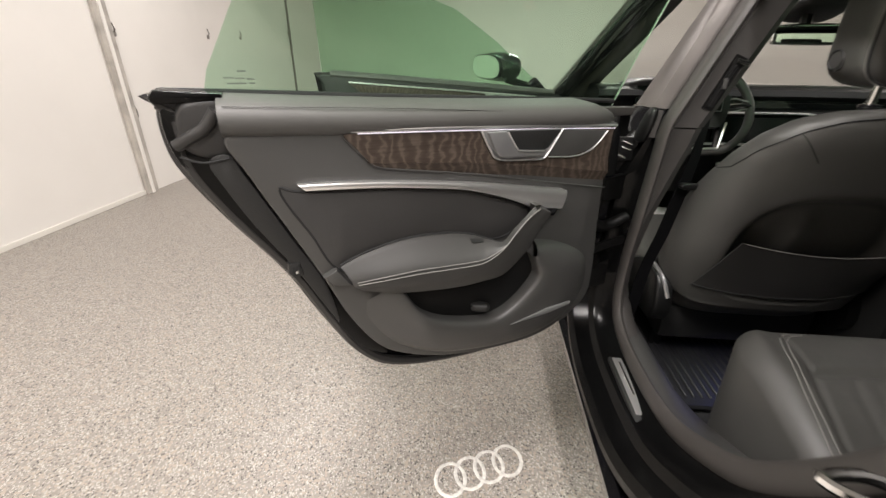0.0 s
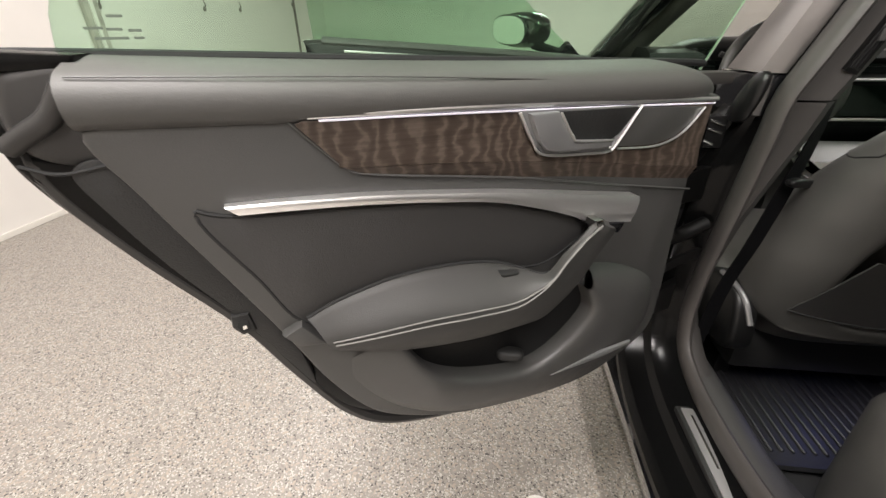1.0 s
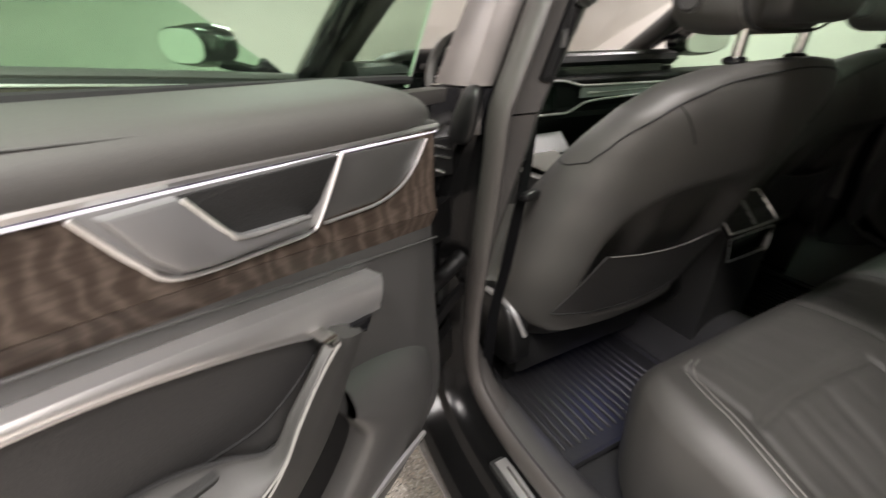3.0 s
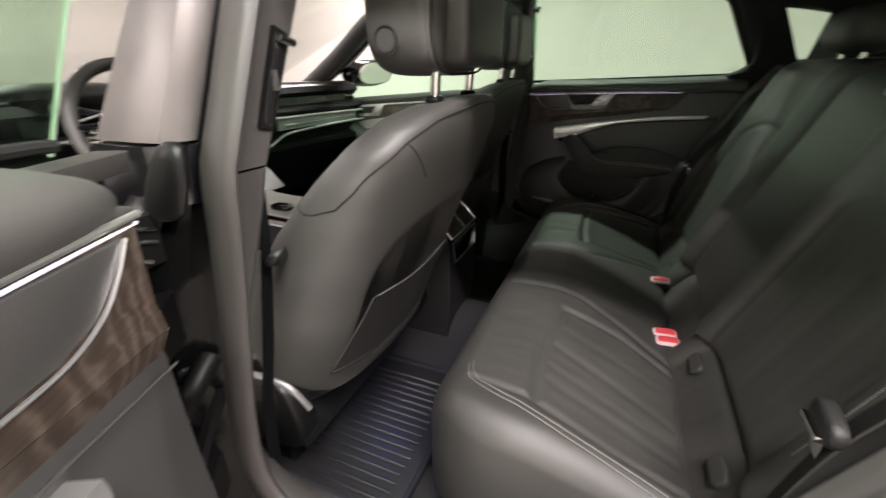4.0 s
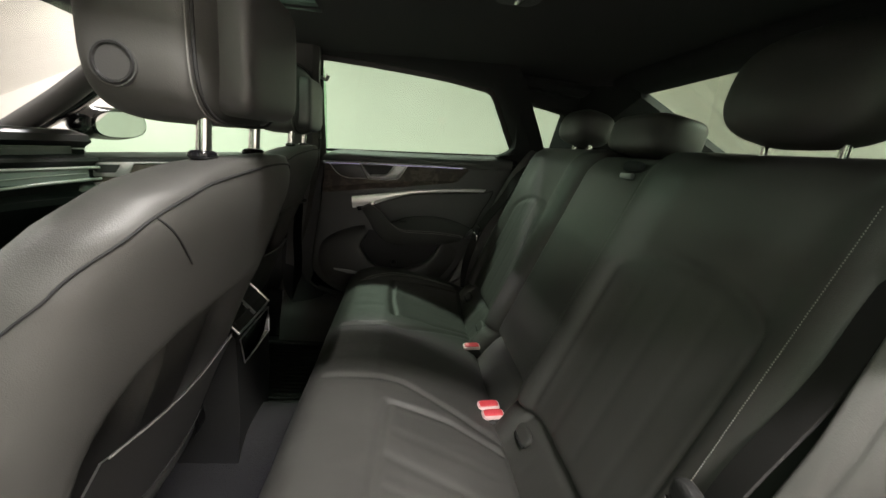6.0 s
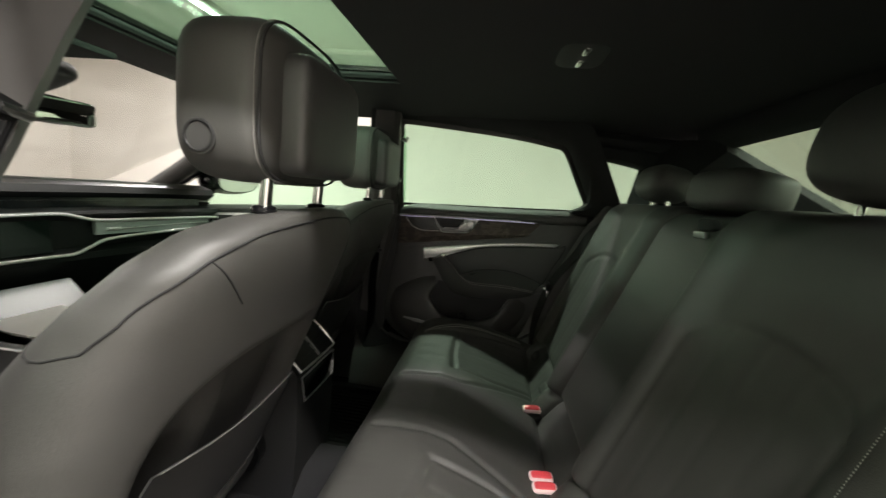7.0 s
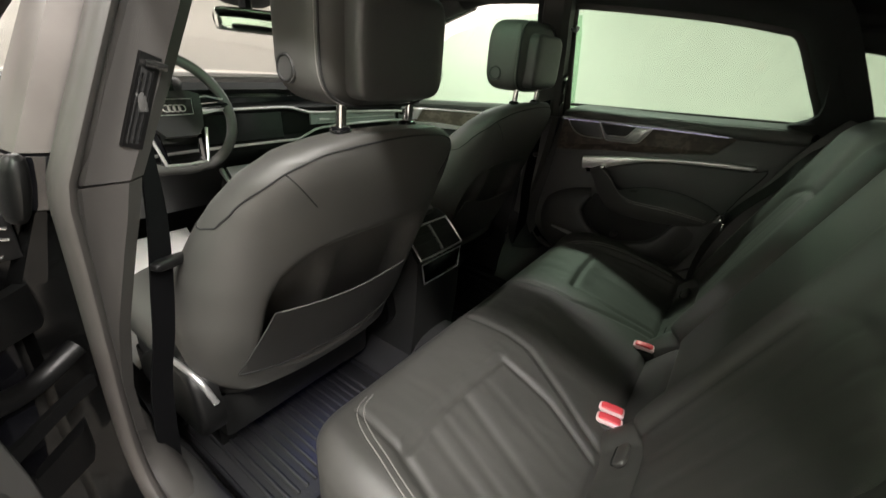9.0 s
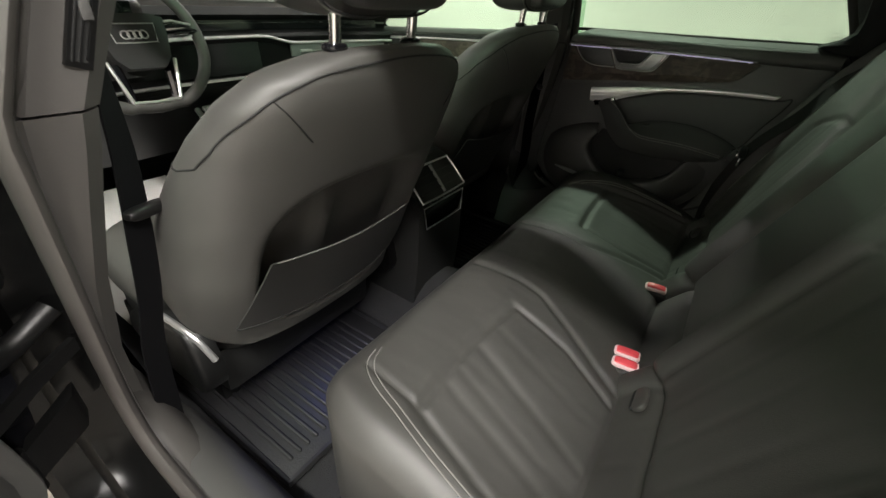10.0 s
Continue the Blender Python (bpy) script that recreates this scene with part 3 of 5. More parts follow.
    part("armrest_trim", loft(rings), CHROME, shell, "curved satin aluminium armrest trim", sharp=50)
    part("trim_clip", prism([(0.194, 0.812), (0.180, 0.811), (0.177, 0.797), (0.188, 0.799)], 0.018, 0.044, fm, 0.003), STEEL, shell, "small bright trim clip")
    part("trim_foot", prism([(0.172, 0.797), (0.122, 0.790), (0.130, 0.774), (0.164, 0.784)], 0.002, 0.026, fm, 0.004), GLOSS, shell)
    # armrest that bends up into the grab handle: back edge, stitched front edge, lower front edge
    back_e = curve([(0.565, 0.730, 0.004), (0.521, 0.748, 0.004), (0.448, 0.764, 0.004), (0.37, 0.764, 0.004), (0.315, 0.755, 0.006), (0.278, 0.742, 0.016), (0.252, 0.738, 0.034), (0.229, 0.766, 0.036), (0.203, 0.792, 0.036), (0.184, 0.808, 0.032)], 64)
    front_e = curve([(0.546, 0.692, 0.026), (0.493, 0.700, 0.040), (0.422, 0.706, 0.050), (0.37, 0.7065, 0.055), (0.308, 0.708, 0.058), (0.276, 0.722, 0.058), (0.255, 0.740, 0.057), (0.234, 0.762, 0.052), (0.205, 0.786, 0.046), (0.175, 0.802, 0.040)], 64)
    low_e = curve([(0.535, 0.683, 0.024), (0.474, 0.668, 0.034), (0.398, 0.660, 0.041), (0.339, 0.657, 0.043), (0.287, 0.659, 0.043), (0.256, 0.662, 0.043), (0.232, 0.672, 0.041), (0.194, 0.708, 0.039), (0.168, 0.750, 0.037), (0.142, 0.786, 0.033)], 64)
    rings = []
    for i in range(64):
        b, f, g = back_e[i], front_e[i], low_e[i]
        h = Vector((g[0], g[1] + 0.012, 0.0 if i < 34 else 0.010))
        up = Vector((0, 0.003, 0.003))
        ctrl = [b, b * 0.67 + f * 0.33 + up, b * 0.3 + f * 0.7 + up * 1.3, b * 0.08 + f * 0.92 + up * 0.5, f * 0.9 + g * 0.1, f * 0.55 + g * 0.45 + Vector((0, 0, 0.002)), f * 0.12 + g * 0.88, g * 0.85 + h * 0.15 - Vector((0, 0.003, 0)), h, h * 0.5 + b * 0.5 - Vector((0, 0, 0.006))]
        rings.append([fm(*q) for q in curve(ctrl, 30, True)])
    part("armrest", loft(rings), ARMM, shell, "padded leather armrest and grab handle", sharp=60)
    part("armrest_crease", tube([fm(*(b + Vector((0, 0.001, 0.001)))) for b in back_e[:44]], 0.0022, 6), SEAM, shell)
    for mixf, mg in ((0.11, 0.0), (0.015, 0.0)):
        pts = [fm(*(front_e[i] * (1 - mixf) + back_e[i] * mixf + Vector((0, 0.0024 + 0.008 * mixf, 0.0026 + 0.008 * mixf)))) for i in range(1, 63)]
        part("stitch", tube(pts, 0.0011, 5), THREAD, shell, "pale grey twin stitching")
    part("window_switch", prism([(0.318, 0.752), (0.288, 0.748), (0.292, 0.742), (0.312, 0.744)], 0.018, 0.0275, lambda u, v, w: fm(u, v - 0.3 * (w - 0.012), w), 0.002), SOFT_DARK, shell, "small window switch")
    part("armrest_wedge", prism([(0.596, 0.716), (0.572, 0.728), (0.546, 0.688), (0.580, 0.694)], -0.002, 0.016, fm, 0.006), SOFT, shell)
    # door pocket
    poc = curve(xy([(0.475, 0.672), (0.450, 0.655), (0.425, 0.612), (0.400, 0.588), (0.365, 0.568), (0.318, 0.553), (0.262, 0.543), (0.220, 0.552), (0.182, 0.580), (0.150, 0.622), (0.148, 0.648), (0.166, 0.686)]), 44)
    outer = curve(xy([(0.520, 0.640), (0.520, 0.600), (0.480, 0.535), (0.430, 0.492), (0.345, 0.455), (0.215, 0.436), (0.10, 0.443), (0.018, 0.480), (-0.020, 0.55), (-0.012, 0.630), (0.030, 0.672), (0.100, 0.704), (0.156, 0.716)]), 44)
    rings = []
    for a, b in zip(poc, outer):
        ring = []
        for k, w in ((0.0, 0.003), (0.0, 0.026), (0.03, 0.033), (0.10, 0.0365), (0.25, 0.037), (0.5, 0.034), (0.8, 0.022), (0.95, 0.008), (1.0, -0.002)):
            q = a + (b - a) * k
            ring.append(fm(q[0], q[1], w * max(0.1, min(1.0, (0.53 - q[0]) / 0.12))))
        rings.append(ring)
    part("door_pocket", loft(rings, closed=False), SOFT, shell, "moulded black door pocket", sharp=60)
    # black sheet puts the shade of a deep pocket into its colour
    liner = list(poc) + [(0.17, 0.70, 0), (0.26, 0.70, 0), (0.4, 0.69, 0)]
    part("pocket_shade", prism(liner, -0.003, 0.003, fm), BLACKP, shell, "black sheet painted as shade inside the door pocket")
    part("pocket_item", pillow(fm(0.275, 0.572, 0.012), (0.022, 0.012, 0.010), 3.0, 16, 10), SOFT_DARK, shell, "small dark cap in the door pocket")
    part("reflector", prism([(0.206, 0.520), (0.10, 0.528), (0.045, 0.540), (0.046, 0.546), (0.11, 0.541)], 0.034, 0.039, fm, 0.001), GREYMET, shell, "slim grey door reflector")
    # frameless pane, leaning in towards the roof
    def glass_w(v):
        return -0.085 + 0.36 * (v - 1.0)
    pane = [(0.735, 0.99), (0.715, 1.05), (0.60, 1.245), (0.45, 1.268), (0.25, 1.288), (0.02, 1.296), (-0.092, 1.285), (-0.086, 1.18), (-0.076, 1.08), (-0.072, 0.97)]
    bm = prism(pane, -0.002, 0.002, lambda u, v, w: fm(u, v, glass_w(v) + w))
    gl = part("window_pane", bm, GLASS, shell, "green-tinted frameless window pane", False)
    # maker's stamp etched near the rear corner, as plain bars
    for su, sv, sw in STAMP:
        part("stamp_bar", prism([(su, sv), (su - sw, sv), (su - sw, sv + 0.0022), (su, sv + 0.0022)], 0.0024, 0.0030, lambda u, v, w: fm(u, v, glass_w(v) + w)), STAMPM, gl)
    part("pane_edge", tube([fm(u, v, glass_w(v)) for u, v in ((-0.074, 0.975), (-0.078, 1.08), (-0.088, 1.18), (-0.094, 1.285))], 0.0017, 6), GLASSEDGE, shell, "pale polished edge of the pane")
    part("belt_strip", prism([(0.012, 0.958), (-0.098, 0.957), (-0.100, 0.974), (0.012, 0.977)], -0.078, -0.050, fm, 0.003), TRIM, shell, "dark plastic strip under the pane")
    return shell


rear_door(REAR_L, "open rear door with dark leather and wood trim")
rear_door(REAR_R, "closed rear door with dark leather and wood trim")


def front_door(fm, label, seat, yaw):
    rim = curve(xy([(1.02, 0.965), (1.04, 0.93), (1.03, 0.80), (1.02, 0.60), (0.98, 0.44), (0.88, 0.40), (0.3, 0.40), (0.06, 0.42), (0.0, 0.5), (-0.02, 0.7), (-0.02, 0.86), (0.03, 0.885), (0.5, 0.925)]), 70, True)
    shell = part("front_door", prism(rim, -0.135, -0.05, fm, 0.018, 3), PAINT, car, label)
    part("trim_panel", prism([(q[0] * 0.97 + 0.015, q[1] * 0.985 + 0.004) for q in rim], -0.05, 0.0, fm, 0.012, 3), SOFT_DARK, shell)
    part("upper_pad", tube(line(fm, [(1.0, 0.958, -0.03), (0.5, 0.92, -0.03), (0.03, 0.88, -0.03)], 30), 0.034, 12, flat=0.5), UPPERM, shell)
    part("wood_inlay", prism([(0.93, 0.925), (0.5, 0.895), (0.12, 0.865), (0.12, 0.80), (0.5, 0.825), (0.85, 0.865)], 0.0, 0.005, fm, 0.003), WOOD, shell)
    part("trim_strip", tube(line(fm, [(0.93, 0.930, 0.006), (0.5, 0.898, 0.007), (0.12, 0.868, 0.006)], 30), 0.004, 6), CHROME, shell, "bright aluminium strip")
    part("handle_surround", prism([(0.36, 0.886), (0.33, 0.835), (0.22, 0.828), (0.17, 0.872)], 0.004, 0.011, fm, 0.003), CHROME, shell)
    part("handle_recess", prism([(0.315, 0.877), (0.295, 0.848), (0.235, 0.843), (0.20, 0.870)], 0.010, 0.014, fm), SOFT_DARK, shell)
    rings = []
    for i in range(30):
        k = i / 29
        u = 0.86 - 0.7 * k
        v = 0.845 - 0.03 * k - 0.05 * max(0, k - 0.5) ** 2 * 4
        h = 0.006 + 0.022 * k ** 3
        rings.append([fm(u, v + h, 0.0), fm(u, v + h, 0.016), fm(u, v - h, 0.016), fm(u, v - h, 0.0)])
    part("armrest_trim", loft(rings), CHROME, shell, "curved satin aluminium armrest trim")
    part("armrest", tube(line(fm, [(0.80, 0.70, 0.02), (0.6, 0.71, 0.03), (0.4, 0.70, 0.03), (0.28, 0.73, 0.03), (0.18, 0.79, 0.02)], 30), 0.036, 12), LEATHER, shell)
    def glass_w(v):
        return -0.07 + 0.36 * (v - 0.95)
    pane = [(1.03, 0.95), (1.035, 1.20), (1.03, 1.275), (0.95, 1.285), (0.72, 1.262), (0.50, 1.195), (0.30, 1.08), (0.10, 0.935), (0.04, 0.875)]
    gl = part("window_pane", prism(pane, -0.002, 0.002, lambda u, v, w: fm(u, v, glass_w(v) + w)), GLASS, shell, "green-tinted frameless window pane", False)
    part("mirror_sail", prism([(0.03, 0.88), (0.16, 0.89), (0.10, 0.945)], -0.085, -0.05, fm, 0.004), GLOSS, shell)
    # outside mirror on its stalk, its glass turned towards the driver
    d = (Vector(fm(1, 0, 0)) - Vector(fm(0, 0, 0))).normalized()
    n = (Vector(fm(0, 0.95, 1)) - Vector(fm(0, 0.95, 0))).normalized()
    c = Vector(fm(*seat))
    face, wide = n * math.sin(yaw) + d * math.cos(yaw), d * math.sin(yaw) - n * math.cos(yaw)
    fr = Matrix(((wide[0], face[0], 0, 0), (wide[1], face[1], 0, 0), (0, 0, 1, 0), (0, 0, 0, 1)))
    part("door_mirror", pillow(c - face * 0.02, (0.135, 0.050, 0.064), (3.0, 2.5), 36, 20, fr), PAINT, shell, "black outside mirror")
    part("mirror_arm", tube([fm(0.08, 0.895, -0.085), c - wide * 0.09 - Vector((0, 0, 0.05)), c - wide * 0.05 - Vector((0, 0, 0.035))], 0.017, 10), PAINT, shell)
    def glass_at(u, v, w):
        return tuple(c + wide * (u + 0.022) + face * (0.036 + w) + Vector((0, 0, v)))
    oval = [(math.copysign(abs(math.cos(a)) ** 0.75, math.cos(a)) * 0.098, math.copysign(abs(math.sin(a)) ** 0.8, math.sin(a)) * 0.049 + 0.006 * math.cos(a)) for a in np.linspace(0, 2 * math.pi, 41)[:-1]]
    part("mirror_rim", prism([(q[0] * 1.07, q[1] * 1.12) for q in oval], -0.03, 0.0, glass_at, 0.004), GLOSS, shell)
    part("mirror_glass", prism(oval, 0.0, 0.003, glass_at), MIRRORM, shell, "outside mirror glass", False)
    return shell


front_door(FRONT_L, "open front door with black trim and mirror", (0.25, 0.985, -0.19), 0.35)
front_door(FRONT_R, "closed front door with black trim and mirror", (0.16, 1.015, -0.205), 0.42)

# door openings: painted jamb, rubber seal and inner trim swept round the hole
OPEN = [(0.972, 1.285), (0.980, 1.15), (0.985, 0.95), (0.998, 0.85), (1.020, 0.73), (1.042, 0.60), (1.043, 0.50), (1.010, 0.435), (0.93, 0.408), (0.82, 0.405), (0.71, 0.415), (0.63, 0.435), (0.55, 0.475),
        (0.45, 0.545), (0.365, 0.65), (0.30, 0.76), (0.25, 0.87), (0.228, 0.95), (0.236, 1.015), (0.258, 1.06), (0.29, 1.115), (0.325, 1.175), (0.352, 1.220), (0.375, 1.243), (0.41, 1.252), (0.55, 1.272), (0.75, 1.288), (0.89, 1.296), (0.95, 1.298)]
loop = curve([(0, a, b) for a, b in OPEN], 150, True)
mid_y, mid_z = 0.70, 0.82


def side_x(z):
    return 0.752 - (0.42 * (z - 0.95) if z > 0.95 else 0.0)


def opening(side):
    m = len(loop)
    nrm = []
    for i in range(m):
        t = loop[(i + 1) % m] - loop[i - 1]
        nn = Vector((0, -t[2], t[1])).normalized()
        if nn.dot(Vector((0, loop[i][1] - mid_y, loop[i][2] - mid_z))) < 0:
            nn = -nn
        nrm.append(nn)

    def swept(sec, lo=0, hi=None, close=True):
        rings = []
        idx = list(range(m)) if hi is None else list(range(lo, hi))
        for i in idx:
            q = loop[i]
            ring = []
            for dx, o in sec:
                z = q[2] + nrm[i][2] * o
                y = q[1] + nrm[i][1] * o
                k = (1.0 - 0.65 * max(0.0, min(1.0, (q[2] - 0.40) / 0.14)) * max(0.0, min(1.0, (1.0 - q[2]) / 0.05)) * max(0.0, min(1.0, (q[1] - 0.90) / 0.04)) if dx > 0.012 else 1.0) if dx >= 0 else max(0.03, min(1.0, (0.97 - q[2]) / 0.16))
                ring.append((side * (side_x(z) - dx * k), y, z))
            rings.append(ring)
        if hi is None:
            rings.append(rings[0])
        return loft(rings, closed=False, caps=False)
    jamb = part("door_jamb", swept([(0.0, 0.006), (-0.016, 0.016), (-0.03, 0.030), (-0.055, 0.034), (-0.066, 0.050), (-0.105, 0.056), (-0.118, 0.070), (-0.118, 0.085)]), JAMBM, car, "glossy black painted door jamb")
    part("door_seal", tube([(side * (side_x(q[2]) + 0.002), q[1] + n[1] * -0.004, q[2] + n[2] * -0.004) for q, n in zip(loop, nrm)], 0.023 if side < 0 else 0.012, 14, True, 0.5, up=(1, 0, 0)), SEAL, jamb, "grey-black rubber door seal")
    # far side takes the darker liner colour in place of shade
    part("inner_trim", swept([(0.002, 0.002), (0.012, 0.000), (0.030, 0.004), (0.050, 0.014), (0.066, 0.030), (0.078, 0.055), (0.088, 0.085)]), TRIM if side < 0 else LINER, jamb, "plastic trim round the door opening, shaded by colour on the far side")


opening(-1)
opening(1)

# middle pillar: lower and upper covers, with the belt slot
def pillar(side):
    def sec(z, x_out, x_in, y0, y1):
        return [(side * x_out, y0 + 0.012, z), (side * (x_out - 0.012), y0, z), (side * (x_in + 0.02), y0 - 0.004, z), (side * x_in, y0 + 0.012, z), (side * (x_in - 0.004), y1 - 0.02, z), (side * (x_in + 0.02), y1, z), (side * x_out, y1, z)]
    up = part("pillar_trim", loft([sec(0.947, 0.742, 0.666, 0.988, 1.09), sec(1.0, 0.722, 0.643, 0.985, 1.085), sec(1.05, 0.702, 0.620, 0.982, 1.08), sec(1.10, 0.681, 0.600, 0.978, 1.075), sec(1.15, 0.660, 0.580, 0.973, 1.07), sec(1.20, 0.638, 0.558, 0.969, 1.065), sec(1.25, 0.617, 0.536, 0.965, 1.06), sec(1.31, 0.592, 0.512, 0.958, 1.05)]), TRIM, car, "grey plastic upper pillar cover")
    part("pillar_base", loft([sec(0.944, 0.745, 0.668, 0.9885, 1.092), sec(0.90, 0.749, 0.676, 0.995, 1.098), sec(0.85, 0.752, 0.687, 1.004, 1.105), sec(0.73, 0.756, 0.710, 1.028, 1.12), sec(0.60, 0.758, 0.724, 1.050, 1.13), sec(0.49, 0.758, 0.724, 1.050, 1.14), sec(0.36, 0.756, 0.70, 1.03, 1.16)]), TRIM, up, "grey plastic lower pillar cover")
    # outer cover, narrowing towards the roof, over a painted foot and a moulded end piece
    cov = []
    for z, ye in ((0.982, 1.122), (1.03, 1.112), (1.11, 1.095), (1.20, 1.076), (1.305, 1.055)):
        o = 0.42 * (z - 0.955)
        yf = 1.016 - 0.05 * o
        cov.append([(side * (0.762 - o), yf, z), (side * (0.783 - o), yf + 0.012, z), (side * (0.788 - o), yf + 0.35 * (ye - yf), z), (side * (0.790 - o), yf + 0.7 * (ye - yf), z), (side * (0.789 - o), ye - 0.004, z), (side * (0.780 - o), ye, z), (side * (0.745 - o), ye - 0.01, z), (side * (0.748 - o), yf, z)])
    part("pillar_cover", loft(cov), PILLARM, up, "glossy outer pillar cover reflecting the wall")
    part("cover_foot", loft([[(side * 0.755, 1.006, z), (side * 0.776, 1.018, z), (side * 0.788, 1.06, z), (side * 0.786, 1.118, z), (side * 0.75, 1.12, z), (side * 0.742, 1.006, z)] for z in (0.92, 0.94, 0.96, 0.980)]), PAINT, up, "painted pillar foot under the cover")
    part("pillar_end_piece", loft([[(side * (0.776 + g * 0.013 * math.cos(a) + 0.012 * k), 1.004 + 0.024 * k + g * (0.021 + 0.012 * k) * math.sin(a), 0.986 - 0.078 * k) for a in np.linspace(0, 2 * math.pi, 17)[:-1]] for k, g in ((0.0, 0.35), (0.06, 0.7), (0.2, 0.9), (0.5, 1.0), (0.85, 0.9), (0.96, 0.7), (1.0, 0.35))]), BLACKP, up, "rounded black rubber end piece on the pillar")
    a, b = Vector((side * 0.6785, 0.9825, 0.986)), Vector((side * 0.641, 0.9755, 1.088))
    sd = Vector((side * -1.0, 0.12, 0))
    part("belt_slot", strap([a + (b - a) * (k / 12) for k in range(13)], 0.0225, 0.006, sd), BLACKP, up, "black sliding belt slot")
    part("slot_gap", strap([a + (b - a) * (0.05 + 0.80 * k / 12) + Vector((0, -0.0030, 0)) for k in range(13)], 0.015, 0.002, sd), SEAM, up)
    for o in (-0.006, 0.0, 0.006):
        part("slot_rib", strap([a + (b - a) * (0.06 + 0.76 * k / 8) + Vector((o, -0.0040, 0)) for k in range(9)], 0.0016, 0.004, sd), BLACKP, up)
    part("slot_slider", box(a.lerp(b, 0.50) + Vector((-0.005, -0.0065, -0.011)), a.lerp(b, 0.50) + Vector((0.005, -0.003, 0.011)), 0.002), SOFT, up, "small grey belt slider")
    part("belt_loop", tube([b + Vector((side * 0.010, -0.007, -0.008)), b + Vector((side * -0.011, -0.008, -0.013))], 0.0045, 8), STEEL, up, "steel belt guide")
    part("coat_hook", tube([(side * 0.578, 0.956, 1.225), (side * 0.572, 0.938, 1.218), (side * 0.570, 0.934, 1.232)], 0.006, 8), GREYMET, up)


pillar(-1)
pillar(1)

# sills, floor and the body sides that close the car
for side in (-1, 1):
    rings = []
    for y in (-0.9, 0.3, 0.55, 0.66, 2.1):
        z0 = 0.335 if y > 0.6 else 0.335
        rings.append([(side * 0.70, y, 0.22), (side * 0.70, y, 0.30), (side * 0.855, y, z0 - 0.01), (side * 0.872, y, z0 - 0.025), (side * 0.868, y, 0.27), (side * 0.84, y, 0.20), (side * 0.80, y, 0.18)])
    sill = part("sill", loft(rings), PAINT, car, "glossy black sill panel")
    plate = part("scuff_plate", box((min(side * 0.758, side * 0.798), 0.690, 0.372), (max(side * 0.758, side * 0.798), 0.905, 0.386), 0.004), SOFT_DARK, sill, "black plastic step cover")
    part("scuff_insert", box((min(side * 0.764, side * 0.790), 0.712, 0.384), (max(side * 0.764, side * 0.790), 0.898, 0.3885), 0.002), CHROME, sill, "brushed aluminium step strip")
    part("scuff_line", box((min(side * 0.775, side * 0.779), 0.77, 0.388), (max(side * 0.775, side * 0.779), 0.88, 0.3895)), STEEL, sill)
    quarter = [(0.48, 0.30), (0.44, 0.42), (0.32, 0.50), (0.21, 0.62), (0.14, 0.75), (0.09, 0.86), (0.06, 1.03), (-0.1, 1.03), (-0.5, 1.0), (-0.95, 0.95), (-0.95, 0.30)]
    part("quarter_panel", prism(quarter, 0.0, 0.02, lambda u, v, w: (side * (0.86 + w - (0.10 * max(0, v - 0.9))), u, v), 0.006), PAINT, car, "glossy black rear quarter panel")
    inner = [(0.40, 0.24), (0.38, 0.44), (0.29, 0.62), (0.20, 0.82), (0.14, 1.0), (-0.5, 0.98), (-0.9, 0.9), (-0.9, 0.24)]
    part("side_trim", prism(inner, 0.0, 0.03, lambda u, v, w: (side * (0.672 + w - (0.06 * max(0, v - 0.7))), u, v), 0.008), SOFT, car, "black inner side lining")
    fw = [(1.12, 0.24), (1.12, 0.36 if side < 0 else 0.43), (2.0, 0.36 if side < 0 else 0.43), (2.0, 0.80), (2.3, 0.80), (2.3, 0.24)]
    part("footwell_side", prism(fw, 0.0, 0.03, lambda u, v, w: (side * (0.68 + w), u, v), 0.006), SOFT_DARK, car)

bm = sheet(lambda s, t: ((s - 0.5) * 1.40, 0.30 + 2.0 * t, 0.225 + 0.0 * s + 0.14 * math.exp(-(((s - 0.5) * 1.40) / 0.13) ** 4) * (1 if t < 2 else 0)), 48, 20, (0, 0, -0.02))
part("floor_pan", bm, CARPET, car, "black carpeted floor with a centre tunnel")
for side in (-1, 1):
    rings = []
    for k in range(17):
        y = 0.42 + 0.70 * k / 16
        near = max(0.0, min(1.0, (0.80 - y) / 0.16))
        z_top = interp(y, [(0.42, 0.56), (0.48, 0.515), (0.55, 0.47), (0.63, 0.43), (0.72, 0.41), (1.12, 0.405)])
        rings.append([(side * 0.752, y, z_top - 0.03), (side * 0.748, y, z_top + 0.002), (side * 0.725, y, z_top + 0.004), (side * 0.695, y, z_top - 0.008), (side * (0.668 - 0.03 * near), y, z_top - 0.035 + 0.01 * near), (side * (0.650 - 0.05 * near), y, z_top - 0.085),
                      (side * (0.640 - 0.06 * near), y, 0.27), (side * (0.622 - 0.05 * near), y, 0.232), (side * 0.70, y, 0.228)])
    part("sill_trim", loft(rings), SOFT, car, "black plastic trim along the inside of the sill")
part("bulkhead", box((-0.70, 2.28, 0.22), (0.70, 2.32, 0.92)), SOFT_DARK, car)
part("load_floor", box((-0.68, -0.95, 0.55), (0.68, 0.12, 0.60), 0.01), CARPET, car)
part("tailgate", box((-0.85, -0.98, 0.25), (0.85, -0.93, 0.96), 0.01), PAINT, car)
part("parcel_shelf", box((-0.58, -0.80, 0.985), (0.58, 0.09, 1.01), 0.01), LINER, car, "black parcel shelf behind the rear seat")


